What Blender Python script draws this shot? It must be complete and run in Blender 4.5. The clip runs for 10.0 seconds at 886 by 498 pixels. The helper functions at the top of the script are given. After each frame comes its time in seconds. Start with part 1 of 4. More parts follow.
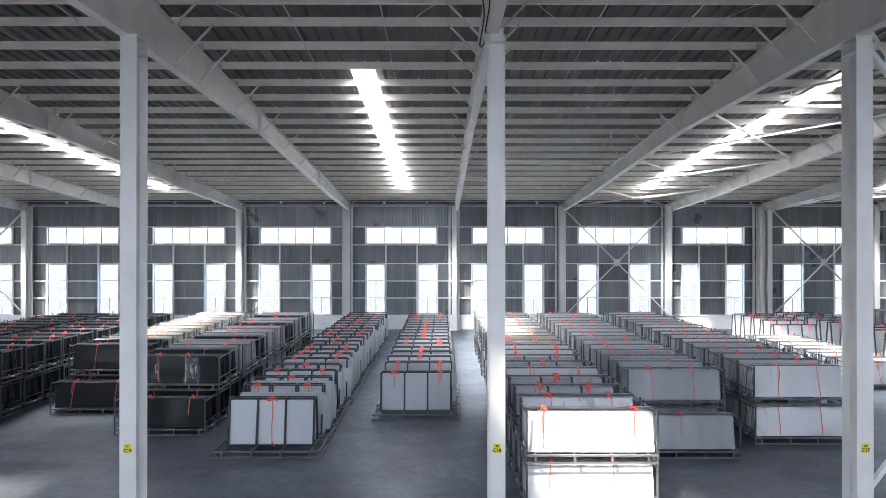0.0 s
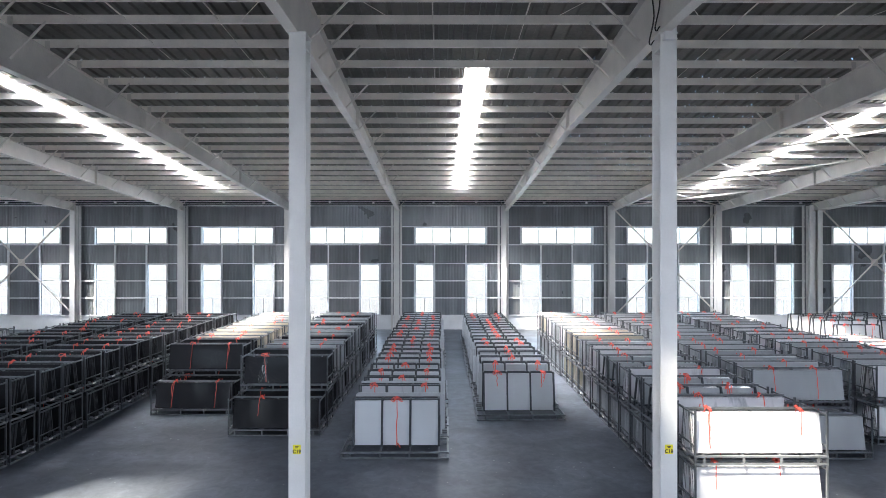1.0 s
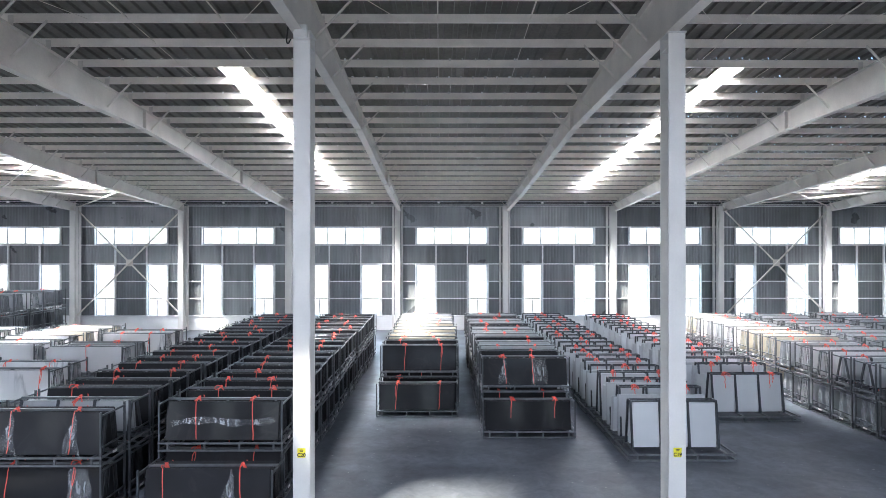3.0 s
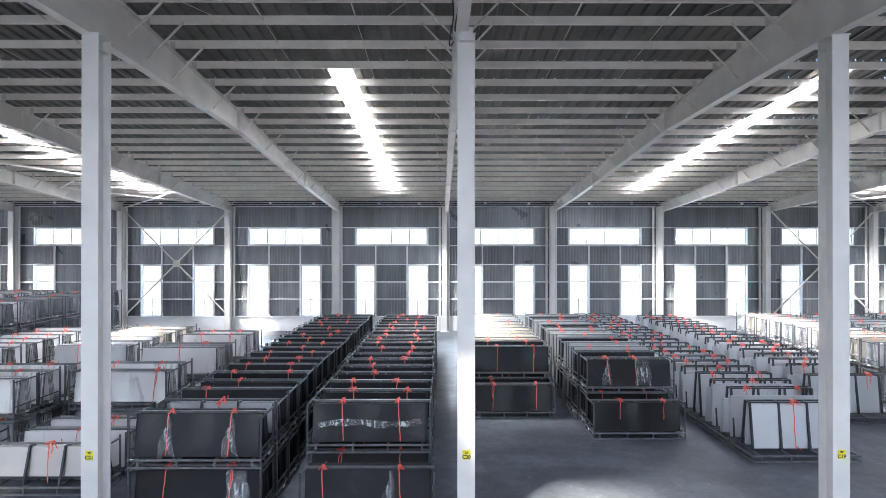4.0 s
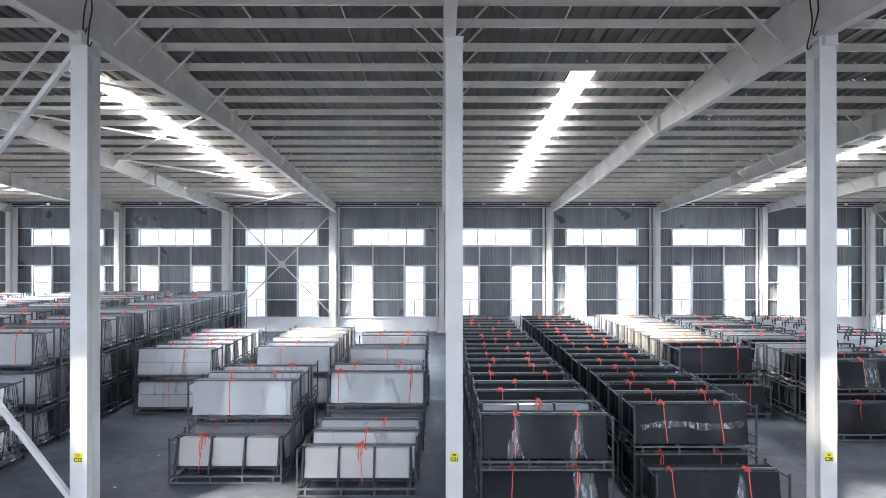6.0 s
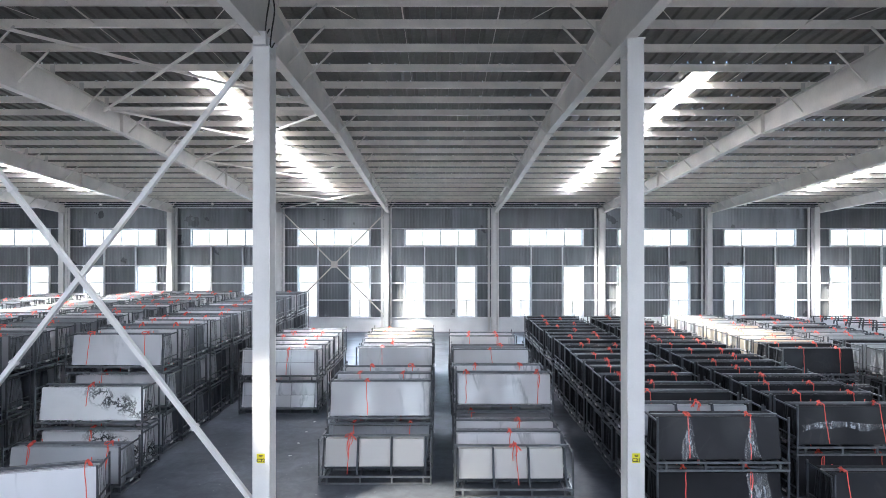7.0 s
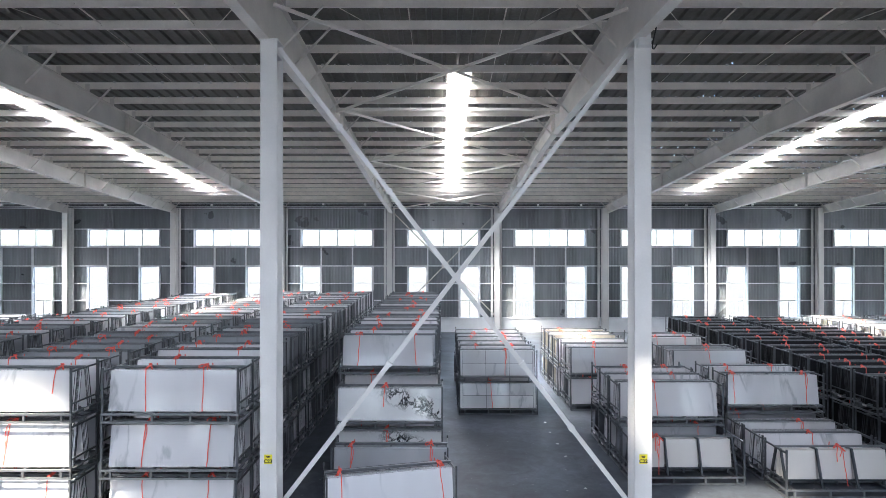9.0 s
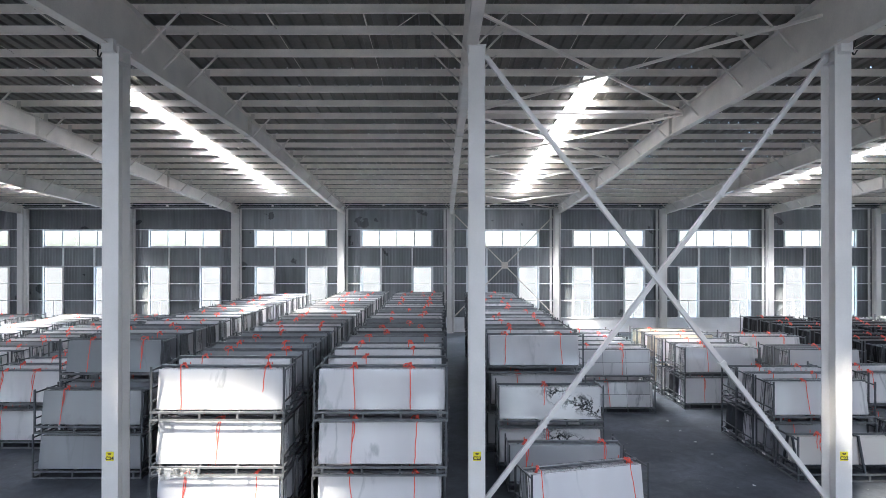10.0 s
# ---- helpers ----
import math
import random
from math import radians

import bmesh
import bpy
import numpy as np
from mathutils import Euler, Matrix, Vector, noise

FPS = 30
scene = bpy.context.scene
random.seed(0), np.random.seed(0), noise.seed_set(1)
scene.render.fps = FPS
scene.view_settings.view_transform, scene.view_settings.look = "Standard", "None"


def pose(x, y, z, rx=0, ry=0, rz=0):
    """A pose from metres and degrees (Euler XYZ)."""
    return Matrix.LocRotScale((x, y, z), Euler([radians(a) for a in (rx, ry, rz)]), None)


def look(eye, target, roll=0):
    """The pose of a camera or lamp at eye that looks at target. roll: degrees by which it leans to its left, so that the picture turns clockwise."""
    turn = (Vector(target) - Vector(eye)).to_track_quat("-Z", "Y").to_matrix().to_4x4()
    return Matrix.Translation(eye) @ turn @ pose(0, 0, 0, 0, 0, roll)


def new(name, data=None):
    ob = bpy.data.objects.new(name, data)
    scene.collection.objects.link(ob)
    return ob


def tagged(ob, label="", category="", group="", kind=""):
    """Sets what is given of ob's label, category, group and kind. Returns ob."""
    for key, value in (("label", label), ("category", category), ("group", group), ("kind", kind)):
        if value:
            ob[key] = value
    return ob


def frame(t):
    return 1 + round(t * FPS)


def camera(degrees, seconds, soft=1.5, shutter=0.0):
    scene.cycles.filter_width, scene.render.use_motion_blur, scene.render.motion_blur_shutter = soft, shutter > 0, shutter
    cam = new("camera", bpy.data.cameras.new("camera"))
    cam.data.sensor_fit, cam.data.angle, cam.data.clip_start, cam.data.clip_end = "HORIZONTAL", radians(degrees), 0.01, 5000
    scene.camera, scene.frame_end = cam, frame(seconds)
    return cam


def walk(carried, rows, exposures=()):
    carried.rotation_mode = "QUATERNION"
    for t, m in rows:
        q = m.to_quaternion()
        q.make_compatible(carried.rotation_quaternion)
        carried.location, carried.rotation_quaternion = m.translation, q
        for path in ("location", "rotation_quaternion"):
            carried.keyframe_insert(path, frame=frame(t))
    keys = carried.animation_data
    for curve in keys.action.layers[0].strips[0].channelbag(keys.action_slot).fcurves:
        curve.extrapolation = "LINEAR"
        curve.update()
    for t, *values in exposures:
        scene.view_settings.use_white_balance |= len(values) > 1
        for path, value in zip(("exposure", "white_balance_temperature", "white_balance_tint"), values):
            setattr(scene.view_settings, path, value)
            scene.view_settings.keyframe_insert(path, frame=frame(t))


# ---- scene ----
cam = camera(72.5, 10.0, soft=0.8)
PATH = [
    (0, 6.795, -13.11, 5.935, -0.14, 0.16), (0.5, 4.860, -13.05, 5.922, -0.18, 0.17), (1, 3.105, -13.00, 5.918, -0.15, 0.17),
    (1.5, 0.694, -12.87, 5.905, -0.16, 0.17), (2, -1.281, -12.86, 5.906, -0.17, 0.17), (2.5, -3.204, -12.86, 5.922, -0.18, 0.17),
    (4, -8.555, -12.86, 5.990, -0.25, 0.17), (4.5, -10.372, -12.86, 6.012, -0.24, 0.16), (5, -12.225, -12.86, 6.027, -0.23, 0.16),
    (5.5, -14.263, -12.89, 6.041, -0.20, 0.16), (7, -20.159, -12.89, 6.071, -0.17, 0.17), (7.5, -22.066, -12.87, 6.074, -0.14, 0.18),
    (8, -24.029, -12.88, 6.084, -0.10, 0.18), (8.5, -26.160, -12.88, 6.088, -0.04, 0.18), (9, -28.280, -12.90, 6.092, -0.03, 0.18),
    (9.5, -30.480, -13.02, 6.118, -0.01, 0.18), (10, -32.751, -13.18, 6.124, -0.04, 0.18)]
walk(cam, [(t, pose(x, y, z, 90 + p, 0, w)) for t, x, y, z, w, p in PATH], exposures=[(0, 3.12, 5700, 12), (1.5, 3.21, 5700, 12), (2.5, 3.46, 5700, 12), (5, 3.43, 5700, 12), (7.5, 3.42, 5700, 12), (8.5, 3.32, 5700, 12), (10, 3.04, 5700, 12)])

# ---- light ----
world = bpy.data.worlds.new("world")
scene.world = world
world.use_nodes = True
SUN = Vector((0.59, 0.72, -1.0)).normalized()      # the way the sunlight travels
nt = world.node_tree
sky = nt.nodes.new("ShaderNodeTexSky")
sky.sky_type, sky.sun_disc = "NISHITA", False
sky.sun_elevation = math.asin(-SUN.z)
sky.sun_rotation = math.atan2(-SUN.x, -SUN.y)
nt.links.new(sky.outputs[0], nt.nodes["Background"].inputs[0])
nt.nodes["Background"].inputs[1].default_value = 0.04
sun = new("sun", bpy.data.lights.new("sun", "SUN"))
sun.data.energy, sun.data.angle, sun.data.color = 3.9, radians(6.0), (1.0, 0.87, 0.64)
sun.matrix_world = look((0, 0, 40), Vector((0, 0, 40)) + SUN)

X0, X1 = -81.0, 48.0                # ends of the hall
HALF = 32.3                         # from the ridge to either long wall
COLS = [8 * k for k in range(-10, 4)] + [30.9]
SOUTH_DX = {-43.75: 0.35, 4.25: -0.05}     # unseen south sheets, shifted to put the sun patches in place
STRIPS = [-75.75, -59.75, -43.75, -27.75, -11.75, 4.25, 20.25, 36.25]
STRIP_Y1 = 27.6
# south sheets are out of view, widened to let broad sun patches in
STRIP_W = {1: 0.80, -1: 2.6}
STRIP_START = {1: 6.3, -1: 6.35}     # north slope, south slope
SLOPE = 0.077


def strip_dx(s, sx):
    return 0.0 if s > 0 else SOUTH_DX.get(sx, -0.25)


def roof_z(y):
    """Underside of the purlins."""
    return 12.04 - SLOPE * abs(y)


def area(name, m, w, h, watts, color=(1, 1, 1)):
    ob = new(name, bpy.data.lights.new(name, "AREA"))
    ob.data.shape, ob.data.size, ob.data.size_y, ob.data.energy, ob.data.color = "RECTANGLE", w, h, watts, color
    ob.matrix_world = m
    return ob


tilt = math.degrees(math.atan(SLOPE))
for sx in STRIPS:
    for s in (1, -1):
        ym = s * (STRIP_START[s] + STRIP_Y1) / 2
        area("skylight_glow", pose(sx + strip_dx(s, sx), ym, roof_z(ym) + 0.27, -s * tilt, 0, 0), STRIP_W[s], STRIP_Y1 - STRIP_START[s], 112 if s > 0 else 215, (0.97, 0.985, 1.0))
    # sunlight that the milky sheet scatters forward
    ym = (12.0 + STRIP_Y1) / 2
    glow = area("skylight_sun_scatter", pose(sx, ym, roof_z(ym) + 0.02, -tilt, -30, 0), STRIP_W[1], STRIP_Y1 - 12.0, 300, (1.0, 0.93, 0.80))
    glow.data.spread = radians(55)
    head = Vector((sx, 26.6, roof_z(26.6) - 0.03))
    glow = area("skylight_sun_scatter", look(head, head + SUN), STRIP_W[1], 1.2, 15, (1.0, 0.94, 0.84))
    glow.data.spread = radians(42)
BAYS = [(a, b) for a, b in zip(COLS[:-1], COLS[1:])] + [(31.5, 39.5), (39.5, 47.5)]
for a, b in BAYS:
    for s in (1, -1):
        area("window_daylight", pose((a + b) / 2 - 0.2, s * (HALF + 1.3), 4.4, 90 if s < 0 else -90, 0, 0), 6.2, 7.4, 95 if s > 0 else 54, (0.84, 0.93, 1.0))

# ---- materials ----
def material(name, base, rough=0.5, metal=0.0, vary=0.12, scale=3.0, bump=0.0, bump_scale=40.0, per_object=0.0, spread=0.22, rough_vary=0.08):
    """A surface with stains at one scale, grain at another and fine relief."""
    m = bpy.data.materials.new(name)
    m.use_nodes = True
    n, l = m.node_tree.nodes, m.node_tree.links
    b = n["Principled BSDF"]
    big, fine = n.new("ShaderNodeTexNoise"), n.new("ShaderNodeTexNoise")
    big.inputs["Scale"].default_value, big.inputs["Detail"].default_value = scale, 6
    fine.inputs["Scale"].default_value, fine.inputs["Detail"].default_value = scale * 17, 4
    geo = n.new("ShaderNodeNewGeometry")
    for k in (big, fine):
        l.new(geo.outputs["Position"], k.inputs["Vector"])
    add = n.new("ShaderNodeMath")
    add.operation = "MULTIPLY_ADD"
    add.inputs[1].default_value = 0.35
    l.new(fine.outputs[0], add.inputs[0]), l.new(big.outputs[0], add.inputs[2])
    last = add
    if per_object:
        oi, mx = n.new("ShaderNodeObjectInfo"), n.new("ShaderNodeMath")
        mx.operation, mx.inputs[1].default_value = "MULTIPLY_ADD", per_object
        l.new(oi.outputs["Random"], mx.inputs[0]), l.new(add.outputs[0], mx.inputs[2])
        last = mx
    ramp = n.new("ShaderNodeValToRGB")
    mid = 0.67 + per_object / 2
    wide = spread + per_object / 2
    ramp.color_ramp.elements[0].position, ramp.color_ramp.elements[1].position = max(0, mid - wide), min(1, mid + wide)
    ramp.color_ramp.elements[0].color = (*[c * (1 - vary) for c in base], 1)
    ramp.color_ramp.elements[1].color = (*[min(1, c * (1 + vary)) for c in base], 1)
    l.new(last.outputs[0], ramp.inputs[0]), l.new(ramp.outputs[0], b.inputs["Base Color"])
    rr = n.new("ShaderNodeMapRange")
    rr.inputs["From Min"].default_value, rr.inputs["From Max"].default_value = 0.3, 0.7
    rr.inputs["To Min"].default_value, rr.inputs["To Max"].default_value = max(0.05, rough - rough_vary), min(1, rough + rough_vary)
    l.new(big.outputs[0], rr.inputs[0]), l.new(rr.outputs[0], b.inputs["Roughness"])
    b.inputs["Metallic"].default_value = metal
    if bump:
        bn, bp = n.new("ShaderNodeTexNoise"), n.new("ShaderNodeBump")
        bn.inputs["Scale"].default_value = bump_scale
        bp.inputs["Strength"].default_value, bp.inputs["Distance"].default_value = bump, 0.01
        l.new(geo.outputs["Position"], bn.inputs["Vector"])
        l.new(bn.outputs[0], bp.inputs["Height"]), l.new(bp.outputs[0], b.inputs["Normal"])
    return m


def stone(name, base, vein, amount, rough=0.3, scale=1.1, cloud=0.12, shade=0.25, patch=False, drift=False):
    """Polished slab: clouds, and veins that follow the zero line of a warped noise; every slab takes another cut."""
    m = bpy.data.materials.new(name)
    m.use_nodes = True
    n, l = m.node_tree.nodes, m.node_tree.links
    b = n["Principled BSDF"]
    tc, oi = n.new("ShaderNodeTexCoord"), n.new("ShaderNodeObjectInfo")
    off = n.new("ShaderNodeVectorMath")
    off.operation, off.inputs[1].default_value = "MULTIPLY_ADD", (37, 91, 53)
    isl, both = n.new("ShaderNodeNewGeometry"), n.new("ShaderNodeMath")
    both.operation = "ADD"
    l.new(oi.outputs["Random"], both.inputs[0]), l.new(isl.outputs["Random Per Island"], both.inputs[1])
    half = n.new("ShaderNodeMath")
    half.operation = "FRACT"
    l.new(both.outputs[0], half.inputs[0])
    l.new(half.outputs[0], off.inputs[0]), l.new(tc.outputs["Object"], off.inputs[2])
    if drift:
        # long veins that lean one way over the slab
        run = n.new("ShaderNodeMapping")
        run.inputs["Rotation"].default_value, run.inputs["Scale"].default_value = (0, 0.5, 0), (1.7, 1.0, 0.5)
        l.new(off.outputs[0], run.inputs["Vector"])
        off = run
    warp = n.new("ShaderNodeTexNoise")
    warp.inputs["Scale"].default_value, warp.inputs["Detail"].default_value, warp.inputs["Distortion"].default_value = scale, 9 if drift else 7, 0.35 if drift else 1.4
    l.new(off.outputs[0], warp.inputs["Vector"])
    dist = n.new("ShaderNodeMath")
    dist.operation, dist.inputs[1].default_value = "SUBTRACT", 0.5
    l.new(warp.outputs[0], dist.inputs[0])
    ab = n.new("ShaderNodeMath")
    ab.operation = "ABSOLUTE"
    l.new(dist.outputs[0], ab.inputs[0])
    vr = n.new("ShaderNodeMapRange")
    vr.inputs["From Min"].default_value, vr.inputs["From Max"].default_value = 0.0, 0.03 if drift else 0.035
    vr.inputs["To Min"].default_value, vr.inputs["To Max"].default_value = amount, 0.0
    l.new(ab.outputs[0], vr.inputs[0])
    mask = n.new("ShaderNodeTexNoise")
    mask.inputs["Scale"].default_value, mask.inputs["Detail"].default_value = scale * 0.8, 2
    l.new(off.outputs[0], mask.inputs["Vector"])
    mr = n.new("ShaderNodeMapRange")
    mr.inputs["From Min"].default_value, mr.inputs["From Max"].default_value = 0.48, 0.62
    l.new(mask.outputs[0], mr.inputs[0])
    mul = n.new("ShaderNodeMath")
    mul.operation = "MULTIPLY"
    l.new(vr.outputs[0], mul.inputs[0]), l.new(mr.outputs[0], mul.inputs[1])
    if patch:
        # veins gathered along a band that falls across one half of the slab
        xyz, line, gap, far, side, keep = n.new("ShaderNodeSeparateXYZ"), n.new("ShaderNodeMath"), n.new("ShaderNodeMath"), n.new("ShaderNodeMapRange"), n.new("ShaderNodeMapRange"), n.new("ShaderNodeMath")
        l.new(tc.outputs["Object"], xyz.inputs[0])
        line.operation, line.inputs[1].default_value = "MULTIPLY_ADD", 0.34
        l.new(xyz.outputs["X"], line.inputs[0]), l.new(xyz.outputs["Z"], line.inputs[2])
        gap.operation, gap.inputs[1].default_value = "SUBTRACT", 1.44
        l.new(line.outputs[0], gap.inputs[0])
        gab = n.new("ShaderNodeMath")
        gab.operation = "ABSOLUTE"
        l.new(gap.outputs[0], gab.inputs[0])
        far.inputs["From Min"].default_value, far.inputs["From Max"].default_value, far.inputs["To Min"].default_value, far.inputs["To Max"].default_value = 0.08, 0.34, 1.0, 0.0
        l.new(gab.outputs[0], far.inputs[0])
        side.inputs["From Min"].default_value, side.inputs["From Max"].default_value, side.inputs["To Min"].default_value = 1.1, 1.7, 0.06
        l.new(xyz.outputs["X"], side.inputs[0])
        keep.operation = "MULTIPLY"
        l.new(far.outputs[0], keep.inputs[0]), l.new(side.outputs[0], keep.inputs[1])
        cut = n.new("ShaderNodeMath")
        cut.operation = "MULTIPLY"
        l.new(vr.outputs[0], cut.inputs[0]), l.new(keep.outputs[0], cut.inputs[1])
        warp.inputs["Detail"].default_value, warp.inputs["Roughness"].default_value, warp.inputs["Distortion"].default_value = 12, 0.72, 0.5
        vr.inputs["From Min"].default_value, vr.inputs["From Max"].default_value, vr.inputs["To Min"].default_value = 0.006, 0.045, 1.5
        mul = cut
    clouds = n.new("ShaderNodeValToRGB")
    clouds.color_ramp.elements[0].position, clouds.color_ramp.elements[1].position = 0.3, 0.7
    clouds.color_ramp.elements[0].color = (*[c * (1 - cloud) for c in base], 1)
    clouds.color_ramp.elements[1].color = (*[min(1, c * (1 + cloud)) for c in base], 1)
    l.new(mask.outputs[0], clouds.inputs[0])
    tone = n.new("ShaderNodeMix")
    tone.data_type, tone.blend_type = "RGBA", "MULTIPLY"
    tone.inputs["Factor"].default_value = 1.0
    tr = n.new("ShaderNodeMapRange")
    tr.inputs["To Min"].default_value, tr.inputs["To Max"].default_value = 1 - shade, 1.0
    l.new(half.outputs[0], tr.inputs[0])
    l.new(clouds.outputs[0], tone.inputs["A"]), l.new(tr.outputs[0], tone.inputs["B"])
    mix = n.new("ShaderNodeMix")
    mix.data_type = "RGBA"
    l.new(mul.outputs[0], mix.inputs["Factor"]), l.new(tone.outputs["Result"], mix.inputs["A"])
    mix.inputs["B"].default_value = (*vein, 1)
    l.new(mix.outputs["Result"], b.inputs["Base Color"])
    b.inputs["Roughness"].default_value = rough
    return m


M_COL = material("white_steel_paint", (0.725, 0.71, 0.69), 0.45, vary=0.06, scale=1.4, bump=0.1)
M_RAFTER = material("grey_steel_paint", (0.64, 0.597, 0.55), 0.5, vary=0.12, scale=1.2, bump=0.1)
M_PURLIN = material("galvanised_purlin", (0.835, 0.78, 0.715), 0.5, 0.0, vary=0.1, scale=1.5)
M_ROOF = material("roof_sheet_steel", (0.146, 0.136, 0.121), 0.5, 0.0, vary=0.35, scale=0.6, spread=0.14)
M_CLIP = material("bright_zinc", (0.9, 0.89, 0.87), 0.25, 0.3, vary=0.1)
M_WALL = material("wall_sheet_steel", (0.185, 0.195, 0.206), 0.3, 0.5, vary=0.05, scale=0.5, spread=0.45, rough_vary=0.03)
_n, _l = M_WALL.node_tree.nodes, M_WALL.node_tree.links
_b = _n["Principled BSDF"]
_was = _b.inputs["Base Color"].links[0].from_socket
_oi, _tone, _geo, _mp, _nz, _dust, _mul, _mx = _n.new("ShaderNodeObjectInfo"), _n.new("ShaderNodeMapRange"), _n.new("ShaderNodeNewGeometry"), _n.new("ShaderNodeMapping"), _n.new("ShaderNodeTexNoise"), _n.new("ShaderNodeMapRange"), _n.new("ShaderNodeMath"), _n.new("ShaderNodeMix")
_tone.inputs["To Min"].default_value, _tone.inputs["To Max"].default_value = 0.76, 1.42
_l.new(_oi.outputs["Random"], _tone.inputs[0])
_mp.inputs["Scale"].default_value, _nz.inputs["Scale"].default_value, _nz.inputs["Detail"].default_value = (2.2, 1, 0.25), 1.0, 3
_l.new(_geo.outputs["Position"], _mp.inputs[0]), _l.new(_mp.outputs[0], _nz.inputs["Vector"]), _l.new(_nz.outputs[0], _dust.inputs[0])
_dust.inputs["From Min"].default_value, _dust.inputs["From Max"].default_value, _dust.inputs["To Min"].default_value, _dust.inputs["To Max"].default_value = 0.3, 0.7, 0.82, 1.2
_mul.operation, _mx.data_type, _mx.blend_type, _mx.inputs["Factor"].default_value = "MULTIPLY", "RGBA", "MULTIPLY", 1.0
_l.new(_tone.outputs[0], _mul.inputs[0]), _l.new(_dust.outputs[0], _mul.inputs[1])
_l.new(_was, _mx.inputs["A"]), _l.new(_mul.outputs[0], _mx.inputs["B"]), _l.new(_mx.outputs["Result"], _b.inputs["Base Color"])
M_GIRT = material("girt_steel", (0.8, 0.81, 0.82), 0.45, 0.0, vary=0.1)
M_DADO = material("white_washed_masonry", (0.84, 0.85, 0.86), 0.7, vary=0.1, scale=0.9, bump=0.3)
M_FLOOR = material("sealed_concrete", (0.081, 0.090, 0.107), 0.42, vary=0.22, scale=0.4, bump=0.12, bump_scale=5, spread=0.35, rough_vary=0.05)
M_FLOOR.node_tree.nodes["Principled BSDF"].inputs["Specular IOR Level"].default_value = 0.26
_n, _l = M_FLOOR.node_tree.nodes, M_FLOOR.node_tree.links
_b = _n["Principled BSDF"]
_was = _b.inputs["Base Color"].links[0].from_socket
_geo, _mp, _nz, _rp, _mx = _n.new("ShaderNodeNewGeometry"), _n.new("ShaderNodeMapping"), _n.new("ShaderNodeTexNoise"), _n.new("ShaderNodeValToRGB"), _n.new("ShaderNodeMix")
_mp.inputs["Rotation"].default_value, _mp.inputs["Scale"].default_value = (0, 0, 0.5), (0.55, 0.9, 1)
_nz.inputs["Scale"].default_value, _nz.inputs["Detail"].default_value, _nz.inputs["Roughness"].default_value, _nz.inputs["Distortion"].default_value = 0.7, 6, 0.5, 0.5
_rp.color_ramp.elements[0].position, _rp.color_ramp.elements[1].position = 0.36, 0.66
_rp.color_ramp.elements[0].color, _rp.color_ramp.elements[1].color = (0.68, 0.68, 0.70, 1), (1.28, 1.28, 1.27, 1)
_mx.data_type, _mx.blend_type, _mx.inputs["Factor"].default_value = "RGBA", "MULTIPLY", 1.0
_l.new(_geo.outputs["Position"], _mp.inputs[0]), _l.new(_mp.outputs[0], _nz.inputs["Vector"]), _l.new(_nz.outputs[0], _rp.inputs[0])
_l.new(_was, _mx.inputs["A"]), _l.new(_rp.outputs[0], _mx.inputs["B"]), _l.new(_mx.outputs["Result"], _b.inputs["Base Color"])
# dusty scuffs and pale crumbs on top
_was = _mx.outputs["Result"]
_nz, _rp, _mx = _n.new("ShaderNodeTexNoise"), _n.new("ShaderNodeValToRGB"), _n.new("ShaderNodeMix")
_nz.inputs["Scale"].default_value, _nz.inputs["Detail"].default_value, _nz.inputs["Roughness"].default_value, _nz.inputs["Distortion"].default_value = 2.6, 8, 0.68, 0.8
_rp.color_ramp.elements[0].position, _rp.color_ramp.elements[1].position = 0.34, 0.70
_rp.color_ramp.elements[0].color, _rp.color_ramp.elements[1].color = (0.74, 0.74, 0.75, 1), (1.36, 1.35, 1.33, 1)
_mx.data_type, _mx.blend_type, _mx.inputs["Factor"].default_value = "RGBA", "MULTIPLY", 1.0
_l.new(_geo.outputs["Position"], _nz.inputs["Vector"]), _l.new(_nz.outputs[0], _rp.inputs[0])
_l.new(_was, _mx.inputs["A"]), _l.new(_rp.outputs[0], _mx.inputs["B"])
_was = _mx.outputs["Result"]
_nz, _rp, _mx = _n.new("ShaderNodeTexNoise"), _n.new("ShaderNodeMapRange"), _n.new("ShaderNodeMix")
_nz.inputs["Scale"].default_value, _nz.inputs["Detail"].default_value = 7.5, 1
_rp.inputs["From Min"].default_value, _rp.inputs["From Max"].default_value, _rp.inputs["To Max"].default_value = 0.745, 0.79, 0.6
_mx.data_type, _mx.inputs["B"].default_value = "RGBA", (0.38, 0.38, 0.37, 1)
_l.new(_geo.outputs["Position"], _nz.inputs["Vector"]), _l.new(_nz.outputs[0], _rp.inputs[0]), _l.new(_rp.outputs[0], _mx.inputs["Factor"])
_l.new(_was, _mx.inputs["A"]), _l.new(_mx.outputs["Result"], _b.inputs["Base Color"])
M_PAPER = material("torn_white_paper", (0.72, 0.72, 0.71), 0.85, vary=0.1, scale=9)
M_GROUND = material("pale_yard_concrete", (0.12, 0.12, 0.125), 0.9, vary=0.1, scale=0.1)
M_FRAME = material("window_aluminium", (0.62, 0.63, 0.65), 0.4, 0.0, vary=0.05)
# shade between racks is painted into M_RACK; M_RAIL is lighter, worn and lit
M_RACK = material("shaded_rack_steel", (0.092, 0.098, 0.106), 0.36, 0.45, vary=0.3, scale=4, per_object=0.15)
M_RAIL = material("worn_lit_rack_steel", (0.165, 0.172, 0.182), 0.36, 0.45, vary=0.4, scale=5, per_object=0.15)
